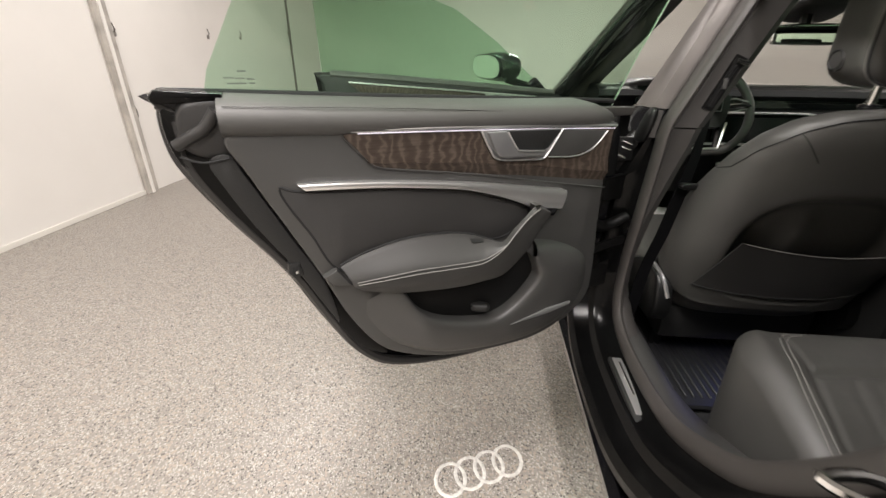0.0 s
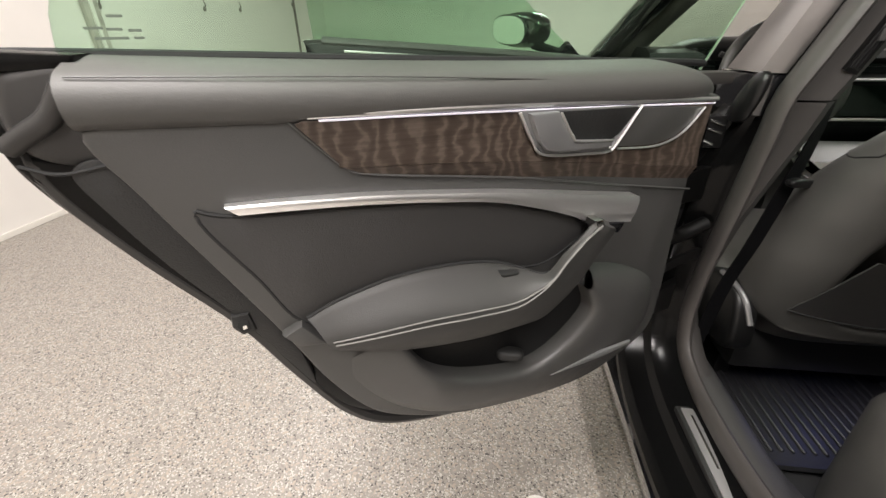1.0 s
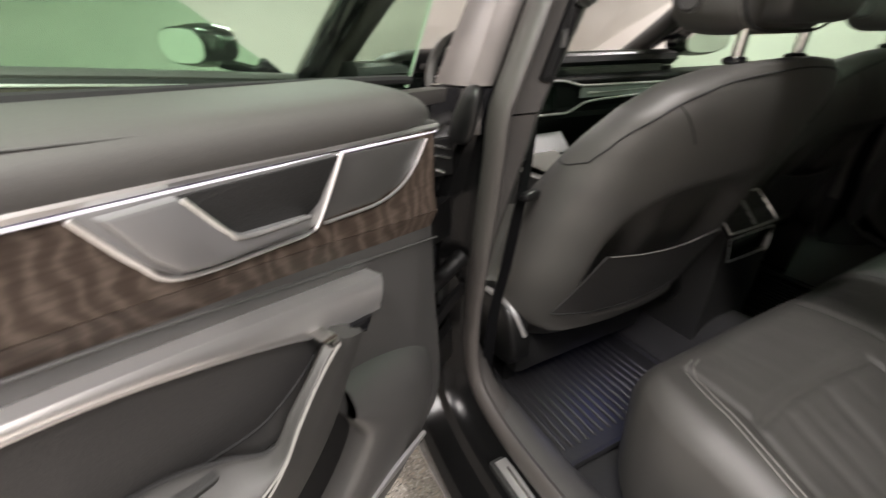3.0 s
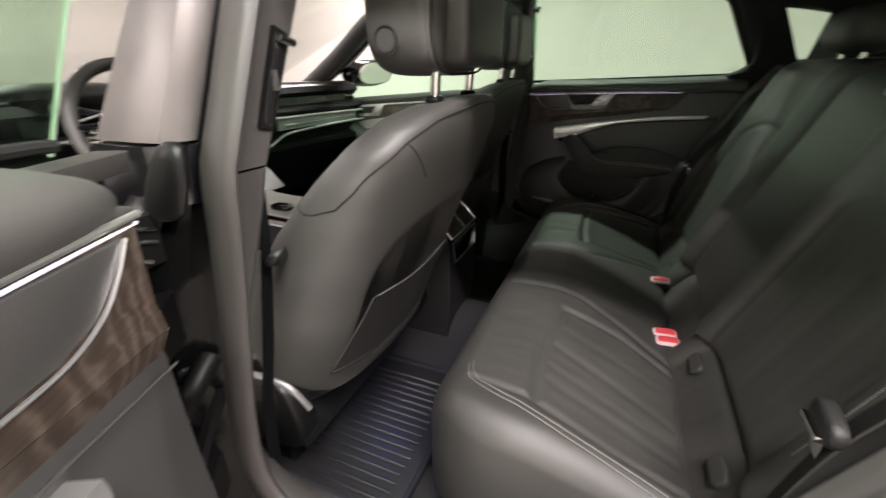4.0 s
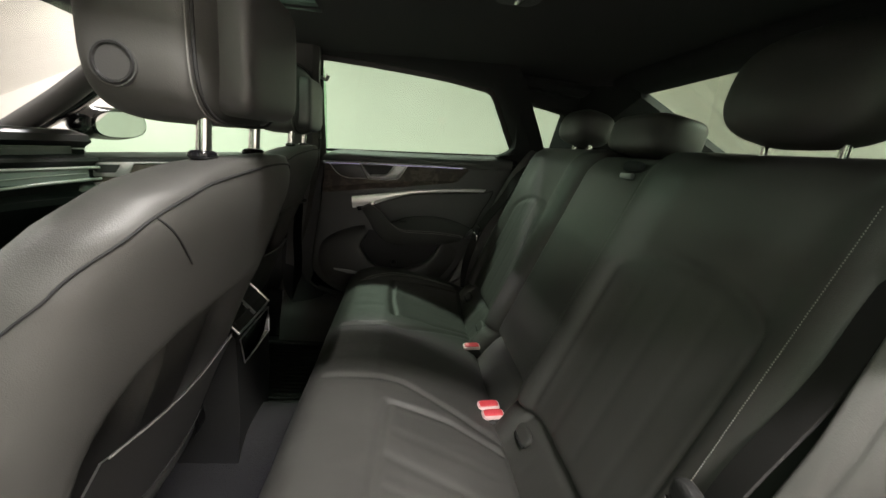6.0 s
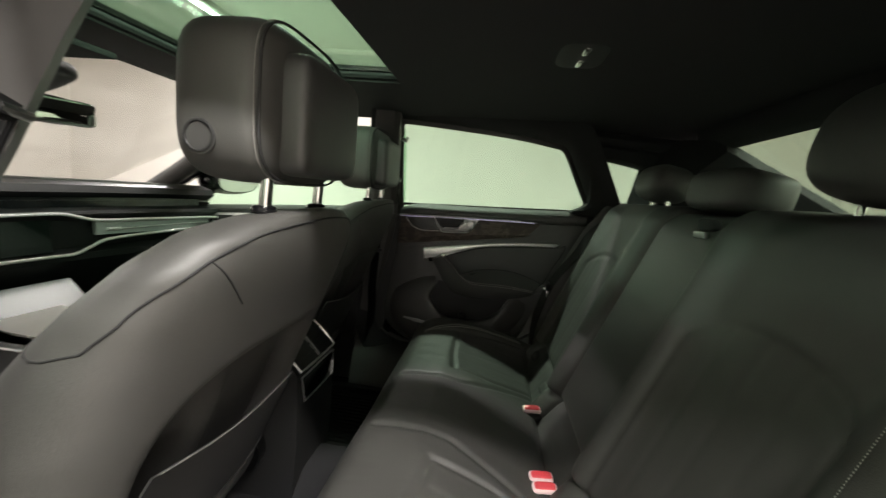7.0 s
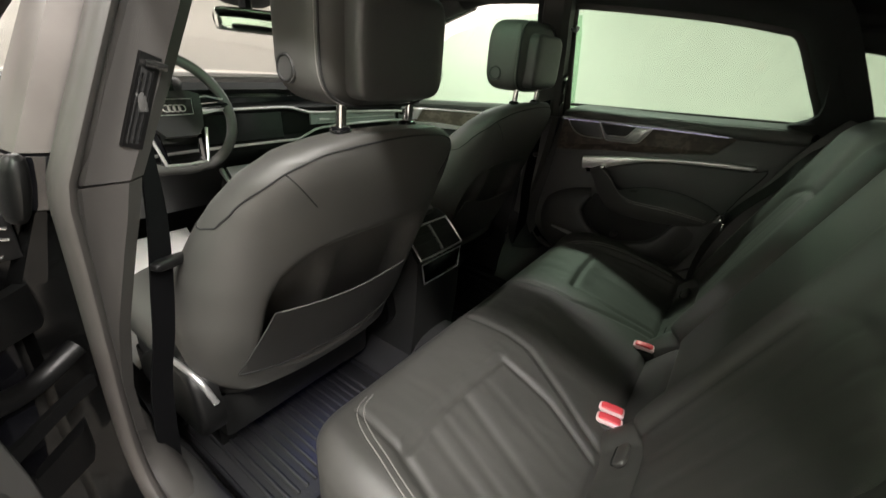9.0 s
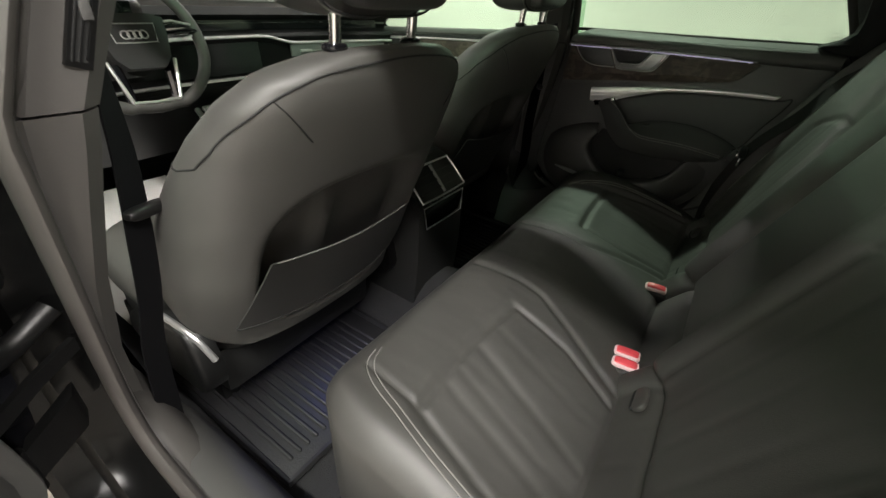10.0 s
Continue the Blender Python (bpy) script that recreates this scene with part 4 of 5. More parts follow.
# roof lining with the sunroof hole
def roof_z(x, y):
    return 1.340 - 0.036 * abs(x / 0.64) ** 4 - 0.10 * max(0.0, (0.35 - y)) ** 1.6 * 0.9 - 0.055 * max(0.0, y - 1.15) ** 1.5


SUN = (-0.44, 0.222, 0.885, 1.42)
xs = [-0.615, -0.58, -0.52, SUN[0], -0.38, -0.28, -0.18, -0.08, 0.02, 0.12, SUN[1], 0.28, 0.36, 0.44, 0.52, 0.58, 0.615]
ys = [-0.06, 0.05, 0.15, 0.25, 0.35, 0.45, 0.55, 0.65, 0.75, 0.82, SUN[2], 0.98, 1.08, 1.18, 1.3, SUN[3], 1.5, 1.6]


def roof_panel(dz, material, name, label):
    bm = bmesh.new()
    g = {}
    for i, x in enumerate(xs):
        for j, y in enumerate(ys):
            g[i, j] = bm.verts.new((x, y, roof_z(x, y) + dz))
    for i in range(len(xs) - 1):
        for j in range(len(ys) - 1):
            hole = SUN[0] <= xs[i] and xs[i + 1] <= SUN[1] and SUN[2] <= ys[j] and ys[j + 1] <= SUN[3]
            if not hole:
                bm.faces.new((g[i, j], g[i + 1, j], g[i + 1, j + 1], g[i, j + 1]))
    bmesh.ops.delete(bm, geom=[v for v in bm.verts if not v.link_faces], context="VERTS")
    res = bmesh.ops.solidify(bm, geom=bm.faces[:], thickness=0.012)
    return part(name, bm, material, car, label)


roof = roof_panel(0.0, LINER, "roof_lining", "black cloth roof lining with a sunroof")
roof_panel(0.030, PAINT, "roof_skin", "glossy black roof skin")
rimp = [(SUN[0], SUN[2]), (SUN[1], SUN[2]), (SUN[1], SUN[3]), (SUN[0], SUN[3])]
for k in range(4):
    a, b = rimp[k], rimp[(k + 1) % 4]
    part("sunroof_edge", tube([(a[0] + (b[0] - a[0]) * s / 10, a[1] + (b[1] - a[1]) * s / 10, roof_z(a[0] + (b[0] - a[0]) * s / 10, a[1] + (b[1] - a[1]) * s / 10) + 0.004) for s in range(11)], 0.010, 8), LINER, roof)
pane = part("sunroof_pane", sheet(lambda s, t: (SUN[0] - 0.02 + (SUN[1] - SUN[0] + 0.04) * s, SUN[2] - 0.02 + (SUN[3] - SUN[2] + 0.04) * t, roof_z(SUN[0] + (SUN[1] - SUN[0]) * s, SUN[2] + (SUN[3] - SUN[2]) * t) + 0.022), 10, 10, (0, 0, 0.004)), GLASS_DEEP, car, "green-tinted sunroof pane", False)
lamp_box = part("reading_lamp", pillow((-0.055, 0.462, 1.338), (0.085, 0.055, 0.012), 4.0, 24, 10), SOFT_DARK, roof, "black roof reading lamp")
for dx in (-0.035, 0.035):
    part("lamp_lens", pillow((-0.055 + dx, 0.459, 1.327), (0.022, 0.007, 0.004), 4.0, 14, 8), STEEL, roof)
for side in (-1, 1):
    # roof rail over the doors, front pillar, rear pillar with its small pane
    part("roof_rail", tube(curve([(side * 0.56, -0.02, 1.255), (side * 0.612, 0.30, 1.282), (side * 0.622, 0.6, 1.312), (side * 0.624, 0.95, 1.330), (side * 0.615, 1.3, 1.320), (side * 0.60, 1.55, 1.25)], 40), 0.042, 12, flat=0.6), LINER, car, "black lining of the roof rail")
    part("front_pillar", tube(curve([(side * 0.60, 1.40, 1.305), (side * 0.60, 1.60, 1.225), (side * 0.66, 1.85, 1.075), (side * 0.71, 2.12, 0.92)], 24), 0.036, 12), TRIM, car, "grey plastic front pillar cover")
    part("pillar_skin", tube(curve([(side * 0.655, 1.40, 1.315), (side * 0.665, 1.60, 1.235), (side * 0.725, 1.85, 1.085), (side * 0.785, 2.14, 0.93)], 24), 0.042, 12), PAINT, car, "glossy black outer front pillar")
    ring_o = curve(xy([(0.300, 1.01), (0.262, 1.06), (0.285, 1.235), (0.15, 1.245), (-0.05, 1.225), (-0.25, 1.16), (-0.45, 1.06), (-0.42, 1.00), (-0.1, 1.0)]), 48, True)
    ring_i = curve(xy([(0.205, 1.046), (0.190, 1.052), (0.262, 1.196), (0.24, 1.206), (0.08, 1.178), (-0.05, 1.125), (-0.13, 1.085), (-0.11, 1.065), (0.03, 1.056)]), 48, True)

    def at(q, w):
        return (side * (0.715 - 0.40 * (q[1] - 1.0) - w), q[0], q[1])
    rings = [[at(q, 0.05) for q in ring_o], [at(q, 0.06) for q in [(a * 0.75 + b * 0.25) for a, b in zip(ring_o, ring_i)]], [at(q, 0.058) for q in [(a * 0.12 + b * 0.88) for a, b in zip(ring_o, ring_i)]], [at(q, 0.045) for q in ring_i], [at(q, -0.01) for q in ring_i], [at(q, -0.02) for q in ring_o], [at(q, 0.05) for q in ring_o]]
    cp = part("rear_pillar", loft(rings, caps=False), LINER, car, "black rear pillar lining with a small window")
    gl = part("quarter_pane", prism([(q[0], q[1]) for q in ring_i], -0.004, 0.0, lambda u, v, w: at((u, v), w + 0.01)), GLASS, cp, "small green-tinted rear side pane", False)

# windscreen and tailgate pane
ws = part("windscreen", sheet(lambda s, t: ((s - 0.5) * (1.25 + 0.22 * t), 1.52 + 0.95 * t - 0.12 * (2 * s - 1) ** 2 * t, 1.30 - 0.33 * t - 0.012 * (2 * s - 1) ** 2), 12, 8, (0, 0, 0.005)), CLEAR, car, "clear windscreen", False)
ws.visible_shadow = False
rw = part("rear_window", sheet(lambda s, t: ((s - 0.5) * (0.86 + 0.70 * t), -0.05 - 0.80 * t, 1.275 - 0.25 * t - 0.02 * (2 * s - 1) ** 2), 12, 8, (0, 0, 0.005)), PALEGLASS, car, "green-tinted rear window", False)
for side in (-1, 1):
    rings = []
    for k in range(11):
        t = k / 10
        a, b, c = Vector((side * (0.370 + 0.40 * t), -0.03 - 0.83 * t, 1.262 - 0.25 * t)), Vector((side * (0.62 + 0.16 * t), 0.10 - 0.85 * t, 1.262 - 0.24 * t)), Vector((side * (0.66 + 0.12 * t), 0.14 - 0.90 * t, 1.01 - 0.04 * t))
        low = Vector((0, -0.01, -0.03))
        rings.append([a, a.lerp(b, 0.5) + Vector((0, 0, 0.012)), b, c, c + Vector((side * -0.05, 0, 0)), a.lerp(c, 0.5) + low, a + low])
    part("tailgate_frame", loft(rings), LINER, car, "black lining beside the rear window")
part("tailgate_header", tube([(-0.50 + 0.1 * k, -0.055, 1.300 - 0.02 * abs(-0.5 + 0.1 * k)) for k in range(11)], 0.050, 12), LINER, car, "black lining above the rear window")

# dashboard
def dash_sec(x):
    b = 0.10 * abs(x / 0.7) ** 2.5
    return [(x, 2.28, 0.965), (x, 2.05 - b, 0.985), (x, 1.93 - b, 0.985), (x, 1.885 - b, 0.972), (x, 1.875 - b, 0.95), (x, 1.90 - b, 0.93), (x, 1.905 - b, 0.905), (x, 1.86 - b, 0.895), (x, 1.855 - b, 0.885),
            (x, 1.875 - b, 0.865), (x, 1.885 - b, 0.78), (x, 1.85 - b, 0.765), (x, 1.85 - b, 0.745), (x, 1.89 - b, 0.70), (x, 1.95, 0.60), (x, 2.05, 0.50), (x, 2.28, 0.48)]


dash = part("dashboard", loft([dash_sec(-0.70 + 1.40 * k / 28) for k in range(29)]), BLACKP, car, "black layered dashboard")
def dash_line(z, y, x0, x1, dz=0.0):
    return [(x0 + (x1 - x0) * k / 24, y - 0.10 * abs((x0 + (x1 - x0) * k / 24) / 0.7) ** 2.5, z + dz * k / 24) for k in range(25)]


def dash_bend(pts, y):
    return [(q[0], y - 0.10 * abs(q[0] / 0.7) ** 2.5, q[1]) for q in curve(xy(pts), 50)]


part("trim_strip", tube(dash_bend([(-0.69, 0.885), (-0.4, 0.888), (0.0, 0.889), (0.13, 0.888), (0.19, 0.876), (0.25, 0.865), (0.4, 0.863), (0.69, 0.863)], 1.850), 0.0065, 8, flat=0.8), CHROME, dash, "bright aluminium dashboard strip")
part("trim_strip", tube(dash_bend([(-0.69, 0.766), (-0.2, 0.766), (0.10, 0.765), (0.17, 0.766), (0.22, 0.784), (0.28, 0.803), (0.45, 0.813), (0.69, 0.824)], 1.846), 0.005, 8), CHROME, dash)
# paler colour of the top carries the sheen of the white wall
part("dash_top", sheet(lambda s, t: (-0.69 + 1.38 * s, 1.925 + 0.34 * t - 0.10 * abs((-0.69 + 1.38 * s) / 0.7) ** 2.5, 0.9875 - 0.014 * t), 20, 6, (0, 0, -0.004)), DASHTOP, dash, "grained dashboard top with the wall's sheen put into its grey")
part("vent_panel", strap(dash_line(0.838, 1.858, 0.24, 0.66), 0.042, 0.010, (0, 0.1, 1)), GREYMET, dash, "slim satin grey vent panel")
part("vent_bar", tube(dash_bend([(0.272, 0.836), (0.36, 0.8355), (0.645, 0.845)], 1.846), [0.005] * 18 + [0.0016] * 32, 8), CHROME, dash, "bright vent bar")
part("trim_strip", tube(dash_line(0.925, 1.893, -0.22, 0.69), 0.0024, 6), CHROME, dash)
part("glass_panel", strap(dash_line(0.822, 1.872, -0.20, 0.12), 0.095, 0.012, (0, 0.1, 1)), SCREEN, dash, "dark centre touch screen")
part("top_vent", strap(dash_line(0.918, 1.895, -0.2, 0.65), 0.03, 0.01, (0, 0.1, 1)), GLOSS, dash)
part("instrument_hood", pillow((-0.40, 1.93, 0.965), (0.19, 0.10, 0.05), (3.5, 2.6), 26, 14), BLACKP, dash)
part("instrument_screen", box((-0.54, 1.835, 0.885), (-0.26, 1.85, 0.985), 0.004), SCREEN, dash, "dark instrument display")

# steering wheel
WM = look((-0.352, 1.672, 0.905), (-0.352, 0.817, 1.270))


def wp(x, y, z):
    return WM @ Vector((x, y, z))


sw = part("steering_wheel", tube([wp(0.166 * math.cos(a), (0.166 if math.sin(a) > 0 else 0.150) * math.sin(a) + (0.008 if math.sin(a) < -0.93 else 0), 0) for a in np.linspace(0, 2 * math.pi, 49)[:-1]], 0.0145, 12, True, up=tuple(WM.to_3x3() @ Vector((0, 0, 1)))), LEATHER, car, "black leather steering wheel with silver spokes")
hub = prism([(-0.076, 0.046), (-0.05, 0.056), (0.05, 0.056), (0.076, 0.046), (0.072, 0.01), (0.060, -0.040), (0.040, -0.062), (-0.040, -0.062), (-0.060, -0.040), (-0.072, 0.01)], -0.042, -0.008, lambda u, v, w: wp(u, v, w), 0.012, 3)
part("hub", hub, SOFT_DARK, sw, "black hub with a row of silver rings")
for sgn in (-1, 1):
    part("spoke", tube([wp(sgn * 0.06, 0.018, -0.014), wp(sgn * 0.11, 0.024, -0.010), wp(sgn * 0.160, 0.028, 0)], 0.016, 8, flat=0.5), GLOSS, sw)
    part("spoke_edge", tube([wp(sgn * 0.070, 0.042, -0.024), wp(sgn * 0.105, 0.046, -0.020), wp(sgn * 0.150, 0.038, -0.013)], 0.0028, 6), CHROME, sw)
    part("spoke_edge", tube([wp(sgn * 0.066, -0.004, -0.024), wp(sgn * 0.105, 0.002, -0.020), wp(sgn * 0.145, 0.012, -0.013)], 0.0022, 6), CHROME, sw)
    part("lower_spoke", tube([wp(sgn * 0.058, -0.045, -0.012), wp(sgn * 0.053, -0.095, -0.008), wp(sgn * 0.050, -0.138, 0)], 0.011, 8), GLOSS, sw)
    part("lower_spoke_edge", tube([wp(sgn * 0.074, -0.040, -0.022), wp(sgn * 0.064, -0.085, -0.018), wp(sgn * 0.054, -0.130, -0.013)], 0.0042, 6), CHROME, sw)
part("lower_bar", tube([wp(-0.054, -0.130, -0.013), wp(0, -0.133, -0.014), wp(0.054, -0.130, -0.013)], 0.0042, 6), CHROME, sw)
for k in range(4):
    cx = -0.0195 + 0.013 * k
    part("emblem_ring", tube([wp(cx + 0.0086 * math.cos(a), 0.010 + 0.0086 * math.sin(a), -0.0435) for a in np.linspace(0, 2 * math.pi, 17)[:-1]], 0.0016, 5, True, up=tuple(WM.to_3x3() @ Vector((0, 0, 1)))), CHROME, sw)
part("badge_plate", tube([wp(x, y, -0.0425) for x, y in ((-0.050, 0.034), (0.0, 0.034), (0.050, 0.034), (0.044, -0.006), (0.0, -0.007), (-0.044, -0.006))], 0.0013, 5, True), CHROME, sw)
part("column", tube([wp(0, -0.02, 0.0), wp(0, -0.03, -0.0) + Vector((0, 0.28, -0.05))], 0.05, 12), SOFT_DARK, sw)
part("stalk", tube([wp(0.05, 0.05, 0.03), wp(0.12, 0.075, 0.03), wp(0.165, 0.085, 0.03)], 0.008, 8), SOFT_DARK, sw)

# inside mirror
mirror = part("rear_view_mirror", pillow((-0.075, 1.660, 1.159), (0.120, 0.016, 0.033), (3.5, 3.0), 28, 12, pose(0, 0, 0, 0, 0, -13)), GLOSS, car, "black inside mirror")
part("mirror_glass", pillow((-0.077, 1.652, 1.158), (0.117, 0.012, 0.0305), (9.0, 9.0), 36, 14, pose(0, 0, 0, 0, 0, -13)), MIRRORM, mirror)
part("mirror_arm", tube([(-0.10, 1.67, 1.165), (-0.085, 1.70, 1.235)], 0.018, 8), SOFT_DARK, mirror)
part("sensor_housing", pillow((-0.06, 1.70, 1.238), (0.085, 0.075, 0.026), (4.0, 3.0), 26, 14, pose(0, 0, 0, -20)), SOFT_DARK, mirror, "black sensor housing above the mirror")
part("sun_visor", box((-0.52, 1.42, 1.262), (-0.10, 1.57, 1.276), 0.005), LINER, roof)

# centre console
con_sec = [(0.995, 0.26), (0.985, 0.45), (0.988, 0.618), (1.048, 0.685), (1.08, 0.700), (1.40, 0.690), (1.45, 0.60), (1.50, 0.575), (1.78, 0.580), (1.90, 0.66), (1.95, 0.70), (1.95, 0.26)]
console = part("centre_console", prism(con_sec, -0.105, 0.105, lambda u, v, w: (w, u, v), 0.012, 3), SOFT_DARK, car, "black centre console between the front seats")
part("armrest_lid", pillow((0.0, 1.24, 0.700), (0.098, 0.17, 0.020), (5.0, 3.0), 30, 12), LEATHER, console, "leather console armrest lid")
part("shifter_panel", sheet(lambda s, t: (-0.092 + 0.184 * s, 1.47 + 0.38 * t, 0.602 + 0.016 * t + 0.10 * max(0, t - 0.78)), 8, 14, (0, 0, 0.006)), SILVERP, console, "pale silver gear selector panel")
for side in (-1, 1):
    part("console_rail", tube(curve([(side * 0.103, 1.43, 0.585), (side * 0.106, 1.6, 0.590), (side * 0.108, 1.80, 0.598), (side * 0.118, 1.90, 0.665), (side * 0.13, 1.95, 0.75)], 24), 0.009, 8), CHROME, console, "satin aluminium console rail")
part("gear_selector", pillow((-0.035, 1.62, 0.620), (0.022, 0.040, 0.010), 3.5, 18, 10), GLOSS, console)
for cy in (1.50, 1.58):
    part("cup_holder", tube([(0.05 + 0.036 * math.cos(a), cy + 0.036 * math.sin(a), 0.612) for a in np.linspace(0, 2 * math.pi, 25)[:-1]], 0.004, 6, True), CHROME, console)
    part("cup_well", tube([(0.05, cy, 0.6085), (0.05, cy, 0.6115)], 0.033, 18), SEAM, console)
# pale base colour stands in for the reflection on this screen
part("climate_screen", prism([(1.80, 0.615), (1.872, 0.682), (1.866, 0.690), (1.793, 0.622)], -0.12, 0.17, lambda u, v, w: (w, u, v)), PALESCREEN, console, "lower screen with a pale reflection put into its colour")
# rear face of the console: vents and the climate panel, both in bright frames
def rear_face(u, v, w):
    return (u, 0.988 - w + (v - 0.55) * 0.05, v)


def vent_face(u, v, w):
    """Slanted upper face: v runs 0 to 1 up the slope."""
    return (u, 0.988 + 0.060 * v - 0.74 * w, 0.622 + 0.062 * v + 0.67 * w)


part("rear_vent", prism([(-0.090, 0.04), (0.090, 0.04), (0.084, 0.96), (-0.084, 0.96)], -0.004, 0.005, vent_face, 0.002), SOFT_DARK, console, "rear air vents in a bright frame")
part("vent_frame", tube([vent_face(a, b, 0.004) for a, b in ((-0.095, 0.0), (-0.04, -0.02), (0.04, -0.02), (0.095, 0.0), (0.094, 0.5), (0.088, 1.0), (0.0, 1.02), (-0.088, 1.0), (-0.094, 0.5))], 0.0028, 6, True), CHROME, console)
for k in range(3):
    part("vent_slat", prism([(-0.082, 0.2 + 0.25 * k), (0.082, 0.2 + 0.25 * k), (0.082, 0.26 + 0.25 * k), (-0.082, 0.26 + 0.25 * k)], 0.004, 0.009, vent_face), SOFT_DARK, console)
part("vent_divider", prism([(-0.003, 0.05), (0.003, 0.05), (0.003, 0.95), (-0.003, 0.95)], 0.004, 0.011, vent_face), GREYMET, console)
part("climate_panel", prism([(-0.074, 0.552), (0.080, 0.552), (0.088, 0.606), (-0.086, 0.606)], -0.004, 0.006, rear_face, 0.002), SCREEN, console, "dark climate panel in a bright frame")
part("panel_frame", tube([rear_face(a, b, 0.006) for a, b in ((-0.077, 0.549), (0.0, 0.548), (0.083, 0.549), (0.088, 0.58), (0.091, 0.609), (0.0, 0.610), (-0.089, 0.609), (-0.083, 0.58))], 0.0020, 6, True), CHROME, console)

# hinges and the check strap in the open rear doorway
for hz in (0.56, 0.80):
    part("door_hinge", loft([[(-0.80, 1.03, hz - 0.03), (-0.80, 1.03, hz + 0.03), (-0.79, 1.06, hz + 0.03), (-0.79, 1.06, hz - 0.03)], [(-0.865, 0.985, hz - 0.026), (-0.865, 0.985, hz + 0.026), (-0.855, 1.01, hz + 0.026), (-0.855, 1.01, hz - 0.026)]]), BLACKP, car, "black painted door hinge")
    part("hinge_pin", tube([(-0.868, 0.985, hz - 0.036), (-0.868, 0.985, hz + 0.036)], 0.008, 10), BLACKP, car, "black hinge pin")
clip_plate = part("clip_plate", box((-0.832, 1.034, 0.862), (-0.792, 1.046, 0.916), 0.003), BLACKP, car, "black bracket in the door gap")
# steel bars put in as the glints on black rubber clips
for z, x0, x1 in ((0.909, -0.822, -0.798), (0.896, -0.823, -0.799), (0.877, -0.826, -0.809)):
    part("clip", tube([(x0, 1.031, z), (x1, 1.031, z - 0.008)], 0.0022, 6), STEEL, clip_plate, "bright steel bar drawn as the glint on a black clip")
part("check_strap", strap([(-0.77, 1.045, 0.655), (-0.82, 1.01, 0.655), (-0.90, 0.94, 0.655)], 0.02, 0.008, (0, 0, 1)), BLACKP, car, "black door check strap")
part("cable_sleeve", tube(curve([(-0.775, 1.04, 0.72), (-0.83, 1.02, 0.70), (-0.87, 0.98, 0.72), (-0.90, 0.95, 0.74)], 20), 0.014, 10), BLACKP, car, "corrugated rubber cable sleeve")
part("striker", tube(curve([(-0.770, 0.262, 0.740), (-0.815, 0.275, 0.745), (-0.836, 0.298, 0.744), (-0.797, 0.305, 0.742), (-0.772, 0.300, 0.738)], 16), 0.006, 8), STEEL, car, "bright steel door striker")

# plain front body and wheels
part("bonnet", sheet(lambda s, t: ((s - 0.5) * (1.62 - 0.2 * t), 2.34 + 0.95 * t, 0.93 - 0.20 * t ** 1.6 - 0.05 * (2 * s - 1) ** 4), 12, 10, (0, 0, -0.02)), PAINT, car, "glossy black bonnet")
part("front_bumper", box((-0.80, 3.18, 0.22), (0.80, 3.32, 0.72), 0.06, 3), PAINT, car)
for side in (-1, 1):
    part("wing", prism([(2.05, 0.30), (2.30, 0.30), (2.32, 0.55), (2.45, 0.68), (2.62, 0.72), (2.80, 0.68), (2.93, 0.55), (2.95, 0.30), (3.2, 0.30), (3.25, 0.70), (2.6, 0.86), (2.05, 0.90)], 0.0, 0.02, lambda u, v, w: (side * (0.85 + w), u, v), 0.005), PAINT, car, "glossy black front wing")
    for wy in (2.62, -0.30):
        whl = part("wheel", tube([(side * 0.66, wy, 0.335), (side * 0.86, wy, 0.335)], 0.335, 40, up=(0, 0, 1)), RUBBER, car, "black tyre on a grey rim")
        part("rim", tube([(side * 0.855, wy, 0.335), (side * 0.868, wy, 0.335)], 0.24, 32), GREYMET, whl)
# ---- front seats ----
SEAT_X = -0.366
HEAD_X = -0.382
A_TAB = [(0.485, 0.205), (0.495, 0.228), (0.51, 0.243), (0.54, 0.258), (0.60, 0.272), (0.66, 0.278), (0.76, 0.272), (0.84, 0.258), (0.90, 0.243), (0.945, 0.220), (0.975, 0.187), (0.993, 0.144), (1.003, 0.098), (1.008, 0.03)]
D_TAB = [(0.485, 0.055), (0.495, 0.085), (0.51, 0.105), (0.54, 0.122), (0.6, 0.132), (0.7, 0.1361), (0.8, 0.1235), (0.86, 0.1084), (0.9, 0.0958), (0.945, 0.0806), (0.98, 0.063), (0.998, 0.0428), (1.008, 0.0126)]
SQ = 2.35


def seat_axis(z):
    return 0.814 + (1.0 - z) * 0.385 + interp(z, D_TAB) + 0.012 * max(0.0, (z - 0.93) / 0.07) ** 2


def hollow(dx, z):
    """Depth of the sunken field in the backrest's rear face."""
    m = (abs(dx / 0.192) ** 3.2 + abs((z - 0.672) / 0.162) ** 3.2) ** (1 / 3.2)
    k = max(0.0, min(1.0, (1.0 - m) / 0.22))
    ridge = 0.016 * math.exp(-((dx + 0.055) / 0.026) ** 2) * max(0.0, min(1.0, (0.80 - z) / 0.06))
    return 0.052 * k * k * (3 - 2 * k) - ridge * k


def seat_rear(dx, z, out=0.0):
    """A point on the rear face of the driver's backrest, before it is hollowed."""
    a, d = interp(z, A_TAB) + out, interp(z, D_TAB) + out
    k = min(0.999, abs(dx) / a)
    return (SEAT_X + dx, seat_axis(z) - d * (1 - k ** SQ) ** (1 / SQ), z)


